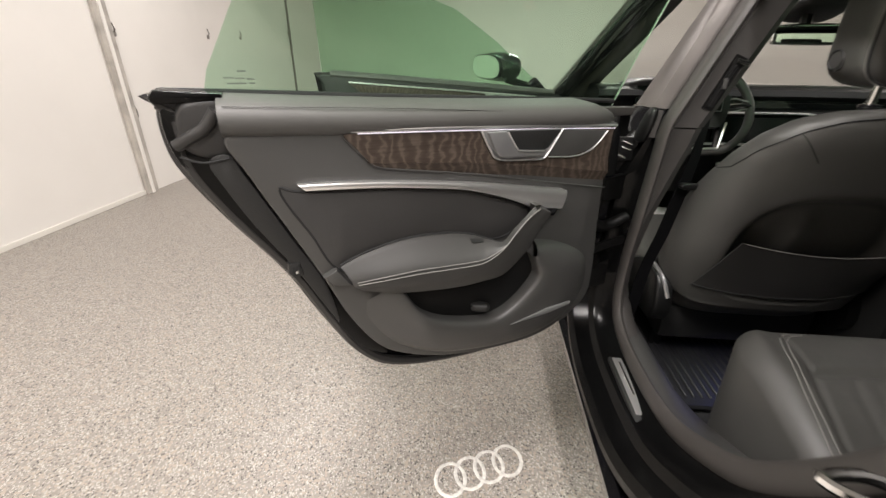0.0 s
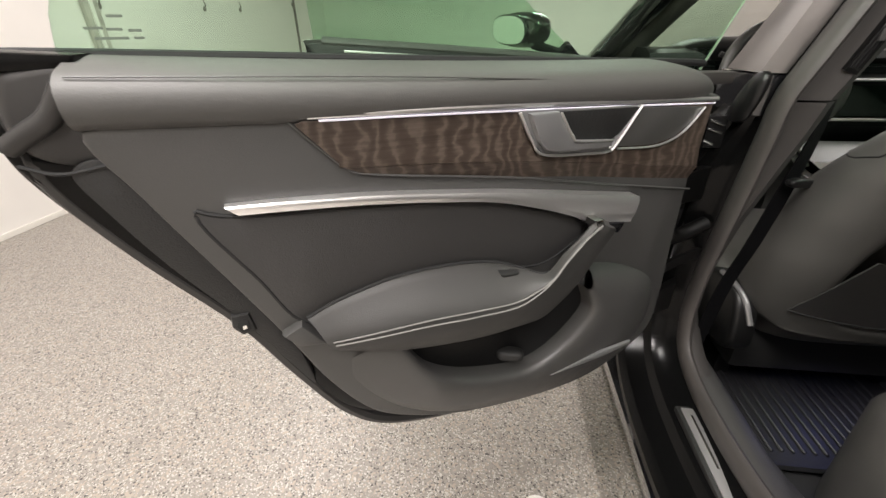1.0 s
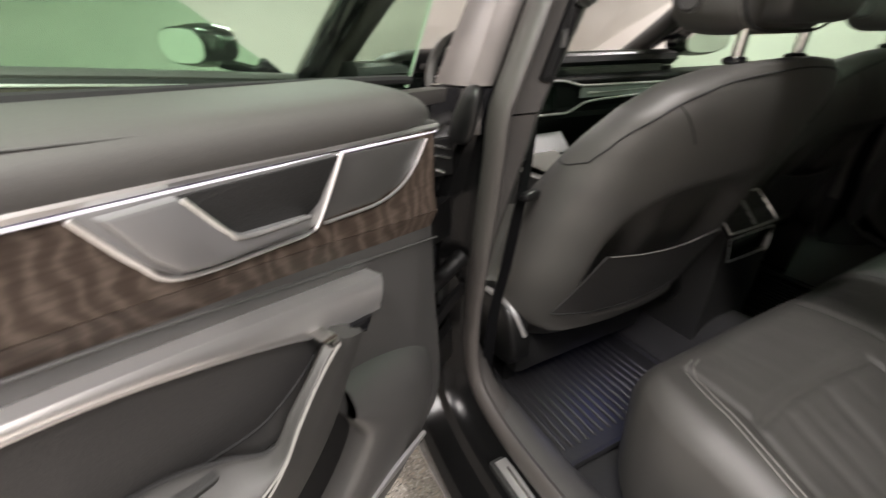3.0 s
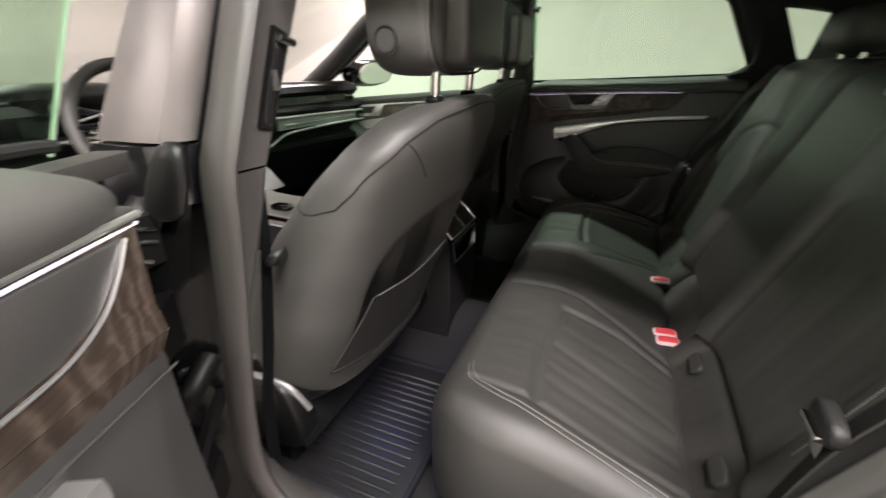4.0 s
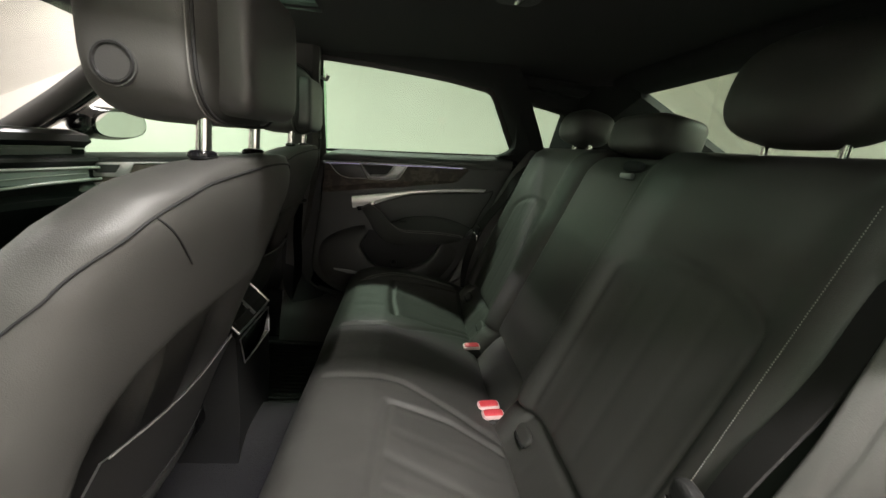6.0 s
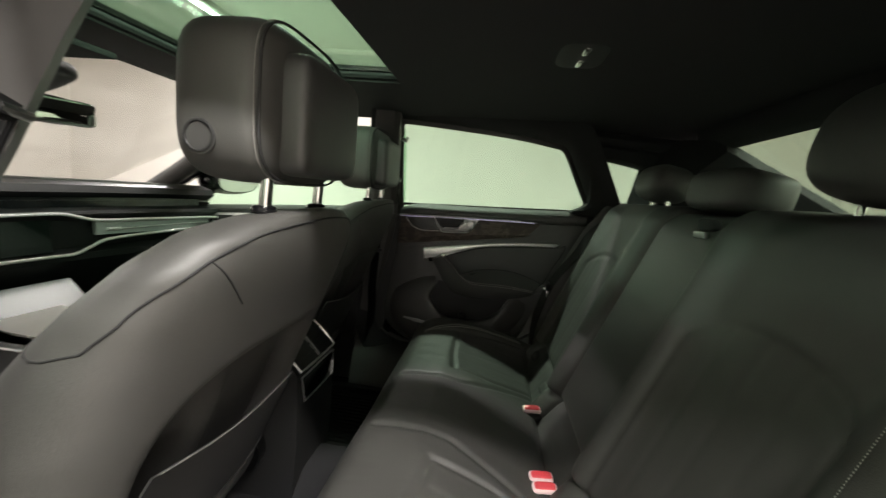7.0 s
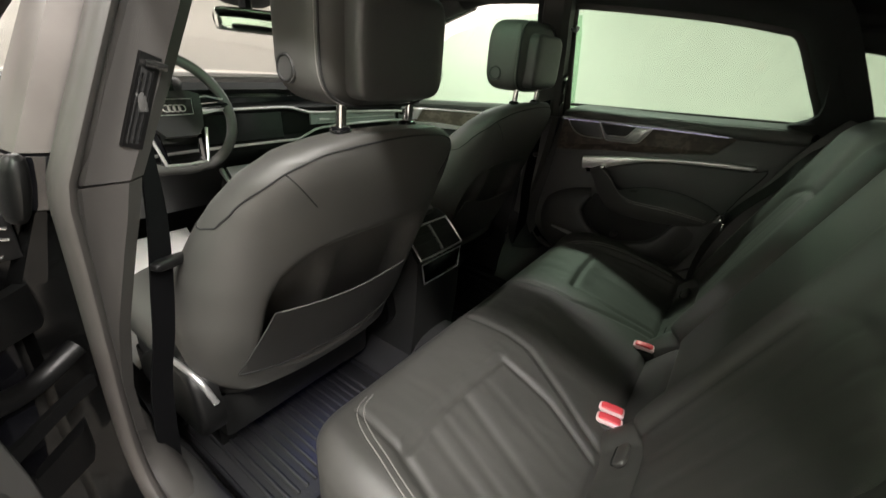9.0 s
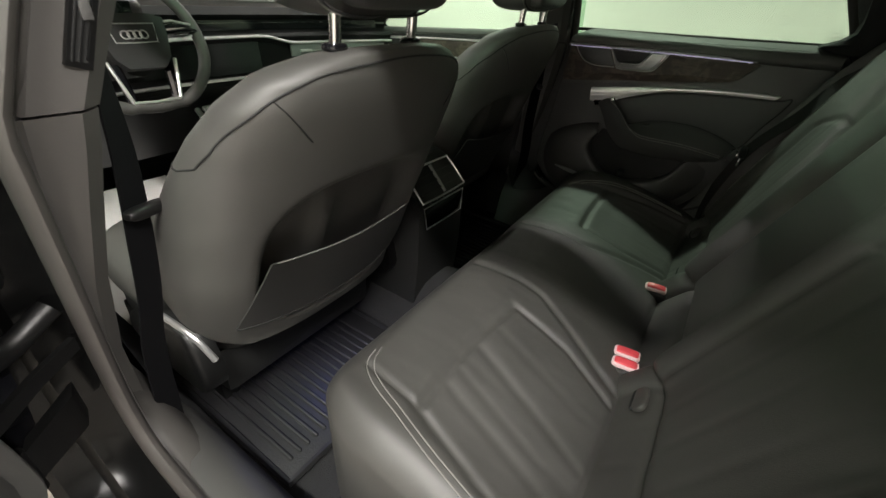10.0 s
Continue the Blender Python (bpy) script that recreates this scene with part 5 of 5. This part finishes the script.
def front_seat():
    root = root_at("front_seat", (SEAT_X, 1.2, 0.24), "black leather front seat with a map pocket behind", "car seat", "front seats")
    rings = []
    zs = [0.485, 0.488, 0.491, 0.495, 0.502, 0.51] + [0.520 + 0.009 * k for k in range(51)] + [0.975, 0.981, 0.987, 0.992, 0.996, 1.000, 1.003, 1.006, 1.008]
    for z in zs:
        a, d = interp(z, A_TAB), interp(z, D_TAB)
        ring = []
        for i in range(132):
            th = 2 * math.pi * i / 132
            c, s = math.cos(th), math.sin(th)
            dx = a * math.copysign(abs(c) ** (2 / SQ), c)
            ring.append((SEAT_X + dx, seat_axis(z) + d * math.copysign(abs(s) ** (2 / SQ), s) + (hollow(dx, z) if s < 0 else 0.0), z))
        rings.append(ring)
    back = part("backrest", loft(rings), LEATHER, root, "black leather backrest", sharp=60)
    def flank_point(sgn, y, z):
        a, d = interp(z, A_TAB), interp(z, D_TAB)
        return (SEAT_X + sgn * a * (1 - min(0.999, abs(y - seat_axis(z)) / d) ** SQ) ** (1 / SQ), y, z)
    half_arch = [(0.2485, 0.874), (0.243, 0.889), (0.233, 0.910), (0.217, 0.931), (0.187, 0.958), (0.144, 0.979), (0.098, 0.989), (0.05, 0.994)]
    ends = [(1.045, 0.866), (1.030, 0.863), (1.015, 0.861), (1.0, 0.861), (0.985, 0.863), (0.970, 0.868)]
    over = curve(xy([(-q[0], q[1]) for q in half_arch] + [(0.0, 0.996)] + half_arch[::-1]), 90)
    arch = [flank_point(-1, *q) for q in ends] + [seat_rear(q[0], q[1], 0.0006) for q in over] + [flank_point(1, *q) for q in ends[::-1]]
    part("seam", tube(arch, 0.0014, 6), SEAM, back)
    for sgn in (-1, 1):
        part("seam", tube([seat_rear(sgn * q[0], q[1], 0.0004) for q in curve(xy([(0.187, 0.9580), (0.167, 0.934), (0.142, 0.904)]), 24)], 0.0010, 6), SEAM, back)
    # map pocket in the hollow
    def pocket(s, t):
        e = (2 * s - 1)
        lo, hi = 0.530 + 0.014 * e * e, 0.698 - 0.022 * s - 0.016 * (1 - e * e)
        z = lo + (hi - lo) * t
        dx = e * (0.212 - 0.040 * t)
        q = seat_rear(dx, z, 0.0)
        return (q[0], q[1] + (0.006 + 0.008 * t) * (1 - abs(e) ** 4) - 0.004, q[2])
    pk = part("map_pocket", sheet(pocket, 30, 24, (0, 0.003, 0)), LEATHER_INSERT, back, "black map pocket with a stitched edge")
    part("pocket_edge", tube([Vector(pocket(0.03 + 0.94 * k / 30, 1.0)) + Vector((0, -0.001, 0)) for k in range(31)], 0.0013, 6), THREAD, pk)
    part("pocket_base_seam", tube([Vector(pocket(k / 30, 0.0)) + Vector((0, -0.001, 0)) for k in range(31)], 0.0014, 6), SEAM, pk)
    # two-piece headrest on steel posts
    for dx in (-0.073, 0.073):
        part("post", tube([(HEAD_X + dx, 0.872, 0.995), (HEAD_X + dx, 0.868, 1.06)], 0.0075, 12), STEEL, back, "polished steel headrest post")
        part("post_collar", pillow((HEAD_X + dx, 0.872, 1.006), (0.016, 0.014, 0.006), 2.5, 16, 8), GLOSS, back)
    part("headrest_shell", pillow((HEAD_X + 0.004, 0.857, 1.120), (0.090, 0.042, 0.072), (9.0, 6.0), 44, 26), SOFT, root, "black leather headrest rear")
    pad = part("headrest_pad", pillow((HEAD_X - 0.002, 0.905, 1.130), (0.122, 0.061, 0.094), (5.0, 4.2), 44, 26), LEATHER, root, "black leather headrest cushion")
    part("headrest_seam", tube([(HEAD_X - 0.002 + 0.119 * math.copysign(abs(math.cos(a)) ** 0.5, math.cos(a)), 0.853, 1.130 + 0.091 * math.copysign(abs(math.sin(a)) ** 0.5, math.sin(a))) for a in np.linspace(0, 2 * math.pi, 49)[:-1]], 0.0018, 6, True, up=(0, 1, 0)), SEAM, pad)
    ringp = [(HEAD_X - 0.002 + 0.1205 * math.copysign(abs(math.cos(a)) ** 0.5, math.cos(a)), 0.858, 1.130 + 0.0925 * math.copysign(abs(math.sin(a)) ** 0.5, math.sin(a))) for a in np.linspace(0, 2 * math.pi, 81)[:-1]]
    part("stitch", tube(ringp, 0.0009, 5, True, up=(0, 1, 0)), THREAD, pad)
    for sgn in (-1, 1):
        part("headrest_button", tube([(HEAD_X + sgn * 0.112, 0.920, 1.083), (HEAD_X + sgn * 0.1235, 0.920, 1.083)], 0.020, 20), SOFT, pad, "round headrest button")
        part("button_ring", tube([(HEAD_X + sgn * 0.1235, 0.920 + 0.0165 * math.cos(a), 1.083 + 0.0165 * math.sin(a)) for a in np.linspace(0, 2 * math.pi, 21)[:-1]], 0.002, 6, True, up=(1, 0, 0)), SOFT_DARK, pad)
    # cushion and base
    part("cushion", pillow((SEAT_X, 1.35, 0.475), (0.250, 0.29, 0.085), (4.0, 3.0), 40, 18), LEATHER, root, "black leather seat cushion")
    part("seat_base", box((SEAT_X - 0.215, 1.12, 0.30), (SEAT_X + 0.215, 1.58, 0.43), 0.02), SOFT_DARK, root)
    for sgn in (-1, 1):
        cover = curve(xy([(1.062, 0.470), (1.088, 0.528), (1.13, 0.543), (1.20, 0.535), (1.32, 0.47), (1.34, 0.41), (1.25, 0.385), (1.10, 0.39), (1.06, 0.42)]), 40, True)
        part("side_cover", prism(cover, 0.0, 0.045, lambda u, v, w: (SEAT_X + sgn * (0.232 + w), u, v), 0.012, 3), BLACKP, root, "black plastic seat side cover")
        if sgn < 0:
            part("recliner_cover", tube(curve([(SEAT_X + sgn * 0.246, 1.058, 0.478), (SEAT_X + sgn * 0.258, 1.082, 0.524), (SEAT_X + sgn * 0.268, 1.125, 0.545), (SEAT_X + sgn * 0.272, 1.17, 0.545)], 18), 0.006, 8), GREYMET, root, "pale grey recliner edge")
        part("seat_rail", box((SEAT_X + sgn * 0.19 - 0.02, 1.17, 0.235), (SEAT_X + sgn * 0.19 + 0.02, 1.62, 0.30), 0.006), BLACKP, root, "black seat rail")
    return root


driver = front_seat()
copy_thing(driver, pose(0.392, 1.312, 0.24))

# ---- rear bench ----
bench = root_at("rear_seat", (0, 0.4, 0.24), "black leather rear bench with stitched seams and pleats", "car seat")


def groove(d, depth, width):
    return depth * math.exp(-(d / width) ** 2)


def seg_dist(x, y, ax, ay, bx, by):
    t = max(0.0, min(1.0, ((x - ax) * (bx - ax) + (y - ay) * (by - ay)) / ((bx - ax) ** 2 + (by - ay) ** 2)))
    return math.hypot(x - ax - t * (bx - ax), y - ay - t * (by - ay))


LINES = []
for s in (-1, 1):
    LINES += [(s * 0.502, 0.787, s * 0.518, 0.675, 0.006, 0.006), (s * 0.518, 0.675, s * 0.42, 0.683, 0.0068, 0.0085), (s * 0.42, 0.683, s * 0.316, 0.680, 0.0068, 0.0085), (s * 0.316, 0.680, s * 0.212, 0.668, 0.0068, 0.0085),
              (s * 0.518, 0.675, s * 0.548, 0.56, 0.0062, 0.0085), (s * 0.548, 0.56, s * 0.562, 0.445, 0.0062, 0.0085), (s * 0.212, 0.668, s * 0.222, 0.55, 0.006, 0.006), (s * 0.222, 0.55, s * 0.262, 0.44, 0.006, 0.006),
              (s * 0.452, 0.676, s * 0.495, 0.45, 0.0022, 0.010), (s * 0.412, 0.680, s * 0.452, 0.50, 0.0013, 0.008), (s * 0.346, 0.681, s * 0.41, 0.45, 0.0026, 0.010), (s * 0.285, 0.677, s * 0.325, 0.48, 0.0013, 0.010),
              (s * 0.128, 0.80, s * 0.135, 0.64, 0.006, 0.008), (s * 0.135, 0.64, s * 0.205, 0.50, 0.006, 0.008), (s * 0.205, 0.50, s * 0.23, 0.44, 0.006, 0.008)]
LINES += [(-0.57, 0.428, 0.57, 0.428, 0.012, 0.010)]


def cushion_top(x, y):
    z = 0.561 - 0.086 * max(0.0, (0.70 - y) / 0.27) ** 1.3 - 0.010 * max(0.0, (y - 0.74) / 0.08) ** 2
    ax = abs(x)
    z += 0.009 * math.exp(-((ax - 0.565) / 0.035) ** 2) - 0.004 * math.exp(-(ax / 0.10) ** 2)
    z += 0.008 * math.exp(-((x - 0.62) / 0.06) ** 2)
    # the outer edges stay higher towards the back
    z += (0.024 if x > 0 else 0.018) * max(0.0, min(1.0, (ax - 0.45) / 0.15)) * max(0.0, (0.70 - y) / 0.27) ** 1.3
    inside = max(0.0, min(1.0, (0.685 - y) / 0.05)) * max(0.0, 1 - abs(ax - 0.375) / 0.17) ** 0.5
    z -= 0.007 * inside
    deep = 0.0
    for ax0, ay0, bx0, by0, dep, wid in LINES:
        if (x < -0.02 and ax0 < 0) or (x >= -0.02 and ax0 >= 0) or ay0 == by0:
            d = seg_dist(x, y, ax0, ay0, bx0, by0)
            if d < 3 * wid:
                deep = max(deep, groove(d, dep if x < 0 or dep > 0.0055 else dep * 0.45, wid))
    wrinkle = 0.0009 * noise.noise((x * 26, y * 9, 3.0)) + 0.0005 * noise.noise((x * 60, y * 24, 7.0))
    return z - deep + wrinkle


FRONT, R_FRONT, R_SIDE = 0.858, 0.066, 0.050


def side_end(y, far=False):
    return (0.662 if far else 0.620) - 0.095 * max(0.0, (y - 0.69) / 0.168) ** 2.4


def rounded_off(x, y, z):
    """Lowers a point of the cushion's top near its front and side edges."""
    for d, R in ((FRONT - y + 1e-6, R_FRONT), (side_end(y, x > 0) - abs(x), R_SIDE if x < 0 else 0.036)):
        d = max(0.0, d)
        if d < R:
            z -= R - math.sqrt(max(0.0, R * R - (R - d) ** 2))
    return z


def cushion_f(s, t):
    """s across the car, t from the back edge (0) to the front skirt (1)."""
    u = min(1.0, t / 0.94)
    y = 0.36 + (FRONT - 0.36) * u
    sc = -1 + 2 * s
    x = sc * side_end(y, sc > 0)
    z = rounded_off(x, y, cushion_top(x, y))
    if t > 0.94:
        k = (t - 0.94) / 0.06
        z = z - (z - 0.27) * k
        y = FRONT - 0.045 * k
        x *= 1 - 0.02 * k
    if s == 0.0 or s == 1.0:
        z = min(z, 0.30)
        x *= 0.985
    return (x, y, z)


cush = part("cushion", sheet(cushion_f, 300, 110), LEATHER, bench, "black leather bench cushion with pleats", sharp=70)
for s in (-1, 1):
    for off in (0.0, 0.010):
        pts = []
        for q in curve(xy([(0.470, 0.802), (0.502, 0.790), (0.528, 0.755), (0.548, 0.70), (0.567, 0.63), (0.580, 0.55), (0.592, 0.46)]), 44):
            x, y = s * (q[0] - off), q[1] - off * 0.6
            pts.append((x, y, rounded_off(x, y, cushion_top(x, y)) + 0.0012))
        part("stitch", tube(pts, 0.0012, 5), THREAD, cush, "pale grey twin stitching")
part("bench_base", box((-0.585, 0.30, 0.225), (0.585, 0.81, 0.36), 0.06, 4), SOFT_DARK, bench, "black base under the bench")


def back_f(x0, x1, z_top):
    def f(s, t):
        x = x0 + (x1 - x0) * s
        z = 0.455 + (z_top - 0.455) * t
        y = 0.405 - (z - 0.455) * 0.40
        ax = abs(x)
        # lower band that runs down to the cushion, below a rounded fold
        if z < 0.538:
            y += 0.36 * (0.538 - z)
        else:
            y += 0.012 * (1 - math.exp(-(z - 0.538) / 0.010))
        y -= groove(z - 0.536, 0.0068, 0.0085)
        # side bolsters and the sunken pleated middle of the outer seats
        y += 0.032 * math.exp(-((ax - 0.19) / 0.04) ** 2) + 0.026 * math.exp(-((ax - 0.572) / 0.04) ** 2)
        y -= 0.12 * max(0.0, (ax - 0.595) / 0.06) ** 1.6
        arch_z = 0.895 - 0.035 * abs((ax - 0.378) / 0.155) ** 3
        if ax > 0.14:
            d = min(abs(ax - 0.223), abs(ax - 0.533))
            if z < arch_z:
                y -= groove(d, 0.005, 0.007)
                for px in (0.300, 0.378, 0.455):
                    y -= groove(ax - px, 0.0013, 0.010)
            if 0.223 < ax < 0.533:
                y -= groove(z - arch_z, 0.005, 0.008)
        # rounded edges
        for d, R in (((x - x0), 0.018), ((x1 - x), 0.018), ((z_top - z), 0.055)):
            if d < R:
                y -= R - math.sqrt(max(0.0, R * R - (R - d) ** 2))
        if t >= 1.0:
            y -= 0.05
        return (x, y, z)
    return f


for x0, x1, zt, nm in ((-0.645, -0.142, 1.066, "backrest"), (-0.139, 0.139, 1.050, "centre_backrest"), (0.142, 0.645, 1.066, "backrest")):
    part(nm, sheet(back_f(x0, x1, zt), 110, 110, (0, -0.07, -0.01)), LEATHER, bench, "black leather rear backrest", sharp=70)
for s in (-1, 1):
    pts = [Vector(back_f(-0.645, 0.645, 1.066)(0.5 + s * (0.446 - 0.004 * k / 260), 0.30 + 0.62 * k / 260)) + Vector((0, 0.002, 0)) for k in range(261)]
    st = dotted(pts, 0.0007)
    part("stitch", st, STITCH, bench, "dotted pale grey stitching")
    hp = part("headrest", pillow((s * 0.370, 0.120, 1.150 if s < 0 else 1.124), (0.122 if s < 0 else 0.110, 0.058, 0.078 if s < 0 else 0.053), (3.6, 2.7), 40, 24, pose(0, 0, 0, 12)), LEATHER, bench, "black leather rear headrest")
    for dx in (-0.06, 0.06):
        part("post", tube([(s * 0.372 + dx, 0.125, 1.02), (s * 0.372 + dx, 0.120, 1.09)], 0.006, 10), STEEL, hp)
        part("post_collar", pillow((s * 0.372 + dx, 0.125, 1.050), (0.026, 0.02, 0.012), 3.0, 16, 8), SOFT_DARK, hp)
for s in (-1, 1):
    # padded flank between the backrest and the door opening
    def flank(a, t, s=s):
        k = a
        z = 0.445 + 0.62 * t
        y = 0.348 - 0.44 * (z - 0.78) - 0.085 * k ** 1.7
        y -= 0.030 * max(0.0, (0.14 - k) / 0.14) ** 2
        y -= groove(k - 0.36, 0.0035, 0.05) + groove(k - 0.66, 0.0025, 0.05)
        y -= 0.10 * max(0.0, t - 0.80) ** 1.5 * 3
        return (s * (0.652 + 0.068 * k - 0.06 * max(0.0, t - 0.62)), y, z)
    part("side_bolster", sheet(flank, 44, 40, (0, -0.10, -0.02)), LEATHER, bench, "padded leather flank beside the backrest", sharp=60)
    for cx in (0.245, 0.503):
        part("anchor_cover", pillow((s * cx, 0.404, 0.510), (0.028, 0.006, 0.014), (5.0, 3.0), 24, 10, pose(0, 0, 0, 38)), LEATHER, bench, "small leather flap over a child-seat anchor")
        part("anchor_slit", pillow((s * cx, 0.4135, 0.500), (0.024, 0.004, 0.0035), (4.0, 3.0), 18, 8, pose(0, 0, 0, 38)), SEAM, bench)
part("centre_headrest", pillow((0.045, 0.09, 1.096), (0.125, 0.060, 0.046), (5.0, 4.4), 32, 18, pose(0, 0, 0, 10)), LEATHER, bench, "low leather centre headrest")
part("strap_slot", pillow((-0.075, 0.190, 1.028), (0.034, 0.012, 0.012), 3.0, 16, 8), SEAM, bench)
part("strap_tab", box((-0.10, 0.198, 1.002), (-0.055, 0.208, 1.014), 0.003), GREYMET, bench)

# ---- seat belts ----
def belt(path, side, label, tongue, metal):
    r = root_at("seat_belt", path[0], label, "seat belt", "seat belts")
    part("webbing", strap(curve(path, 30), 0.044, 0.0025, side if metal else [Vector(side).lerp(Vector((0.34 * math.copysign(1, side[1]), 0.94, 0)), max(0.0, 1 - k / 15)) for k in range(30)]), REARBELT if metal else BELT, r)
    t = Vector(tongue)
    part("tongue_grip", pillow(t, (0.026, 0.010, 0.015) if metal else (0.036, 0.010, 0.0085), (4.0, 3.0), 20, 12, pose(0, 0, 0, 0, -8 if metal else 8, 0 if metal else 26)), SOFT_DARK if metal else BLACKP, r, "black belt tongue grip")
    if metal:
        part("tongue", box(t + Vector((-0.011, -0.003, -0.040)), t + Vector((0.011, 0.003, -0.014)), 0.002), STEEL, r, "bright steel belt tongue")
        part("tongue_bar", box(t + Vector((-0.02, 0.006, -0.012)), t + Vector((0.02, 0.015, -0.004)), 0.002), STEEL, r)
    return r


belt([(-0.585, 0.03, 1.07), (-0.615, 0.215, 0.98), (-0.627, 0.290, 0.86), (-0.632, 0.358, 0.757), (-0.635, 0.392, 0.66), (-0.640, 0.412, 0.56), (-0.642, 0.415, 0.47)], (0.8, -0.35, -0.1), "black rear belt hanging beside the backrest", (-0.630, 0.384, 0.737), True)
belt([(0.585, 0.03, 1.07), (0.615, 0.215, 0.98), (0.627, 0.290, 0.86), (0.632, 0.358, 0.757), (0.635, 0.392, 0.66), (0.640, 0.412, 0.56), (0.642, 0.415, 0.47)], (-0.8, -0.35, -0.1), "black rear belt hanging beside the backrest", (0.622, 0.376, 0.737), True)
belt([(-0.632, 1.030, 1.07), (-0.646, 1.032, 0.98), (-0.649, 1.042, 0.86), (-0.667, 1.058, 0.68), (-0.690, 1.062, 0.56), (-0.704, 1.07, 0.36)], (0.9, 0.43, 0), "black front belt hanging at the pillar", (-0.643, 1.034, 0.804), False)
belt([(0.632, 1.030, 1.07), (0.646, 1.032, 0.98), (0.655, 1.042, 0.86), (0.678, 1.060, 0.665), (0.698, 1.062, 0.54), (0.706, 1.075, 0.36)], (0.9, -0.43, 0), "black front belt hanging at the pillar", (0.652, 1.035, 0.80), False)


def buckle(x, y, z, label):
    r = root_at("belt_buckle", (x, y, z), label, "belt buckle", "belt buckles")
    m = pose(0, 0, 0, 0, -14, 8)
    part("housing", pillow((x - 0.004, y - 0.002, z - 0.026), (0.014, 0.027, 0.024), (4.0, 3.0), 22, 12, m), SOFT_DARK, r)
    part("button_rim", pillow((x, y, z), (0.0125, 0.0248, 0.007), (5.0, 3.0), 26, 10, m), REDRIM, r)
    part("button", pillow((x, y, z + 0.0035), (0.0092, 0.0212, 0.006), (5.0, 3.0), 26, 10, m), RED, r, "red release button")


buckle(0.146, 0.446, 0.492, "red belt buckle sunk in the bench")
buckle(-0.160, 0.446, 0.492, "red belt buckle paired with another in the bench")
buckle(-0.128, 0.450, 0.492, "red belt buckle paired with another in the bench")

# ---- floor mats: rubber with raised ribs ----
def floor_mat(x0, x1, y0, y1, z, label):
    r = root_at("floor_mat", ((x0 + x1) / 2, (y0 + y1) / 2, z), label, "floor mat", "floor mats")
    base = part("mat_base", box((x0, y0, z), (x1, y1, z + 0.008), 0.004), MATRUB, r)
    part("raised_rim", tube([(a, b, z + 0.010) for a, b in ((x0, y0), ((x0 + x1) / 2, y0), (x1, y0), (x1, (y0 + y1) / 2), (x1, y1), ((x0 + x1) / 2, y1), (x0, y1), (x0, (y0 + y1) / 2))], 0.009, 6, True), MATRUB, r)
    rib = None
    n = int((x1 - x0 - 0.06) / 0.022)
    for k in range(n):
        if rib is None:
            rib = part("rib", box((x0 + 0.03, y0 + 0.035, z + 0.006), (x0 + 0.039, y1 - 0.03, z + 0.014), 0.003, 1), MATRUB, r)
        else:
            o = rib.copy()
            scene.collection.objects.link(o)
            o.location = (0.022 * k, 0, 0)


floor_mat(-0.612, -0.17, 0.90, 1.30, 0.232, "black ribbed rubber mat in the rear footwell")
floor_mat(0.17, 0.612, 0.90, 1.30, 0.232, "black ribbed rubber mat in the rear footwell")

# ---- white paper mat in the driver's footwell ----
paper = root_at("paper_mat", (-0.38, 1.85, 0.24), "creased white paper mat in the driver's footwell", "paper mat")
def paper_at(s, t):
    y = 1.58 + 0.58 * t
    return (-0.59 + 0.42 * s, y, 0.241 + 0.9 * max(0.0, y - 1.95) ** 1.2 + 0.0025 * noise.noise((s * 5, t * 6, 1.0)))
part("sheet", sheet(paper_at, 24, 30, (0, 0, 0.0015)), PAPER, paper)
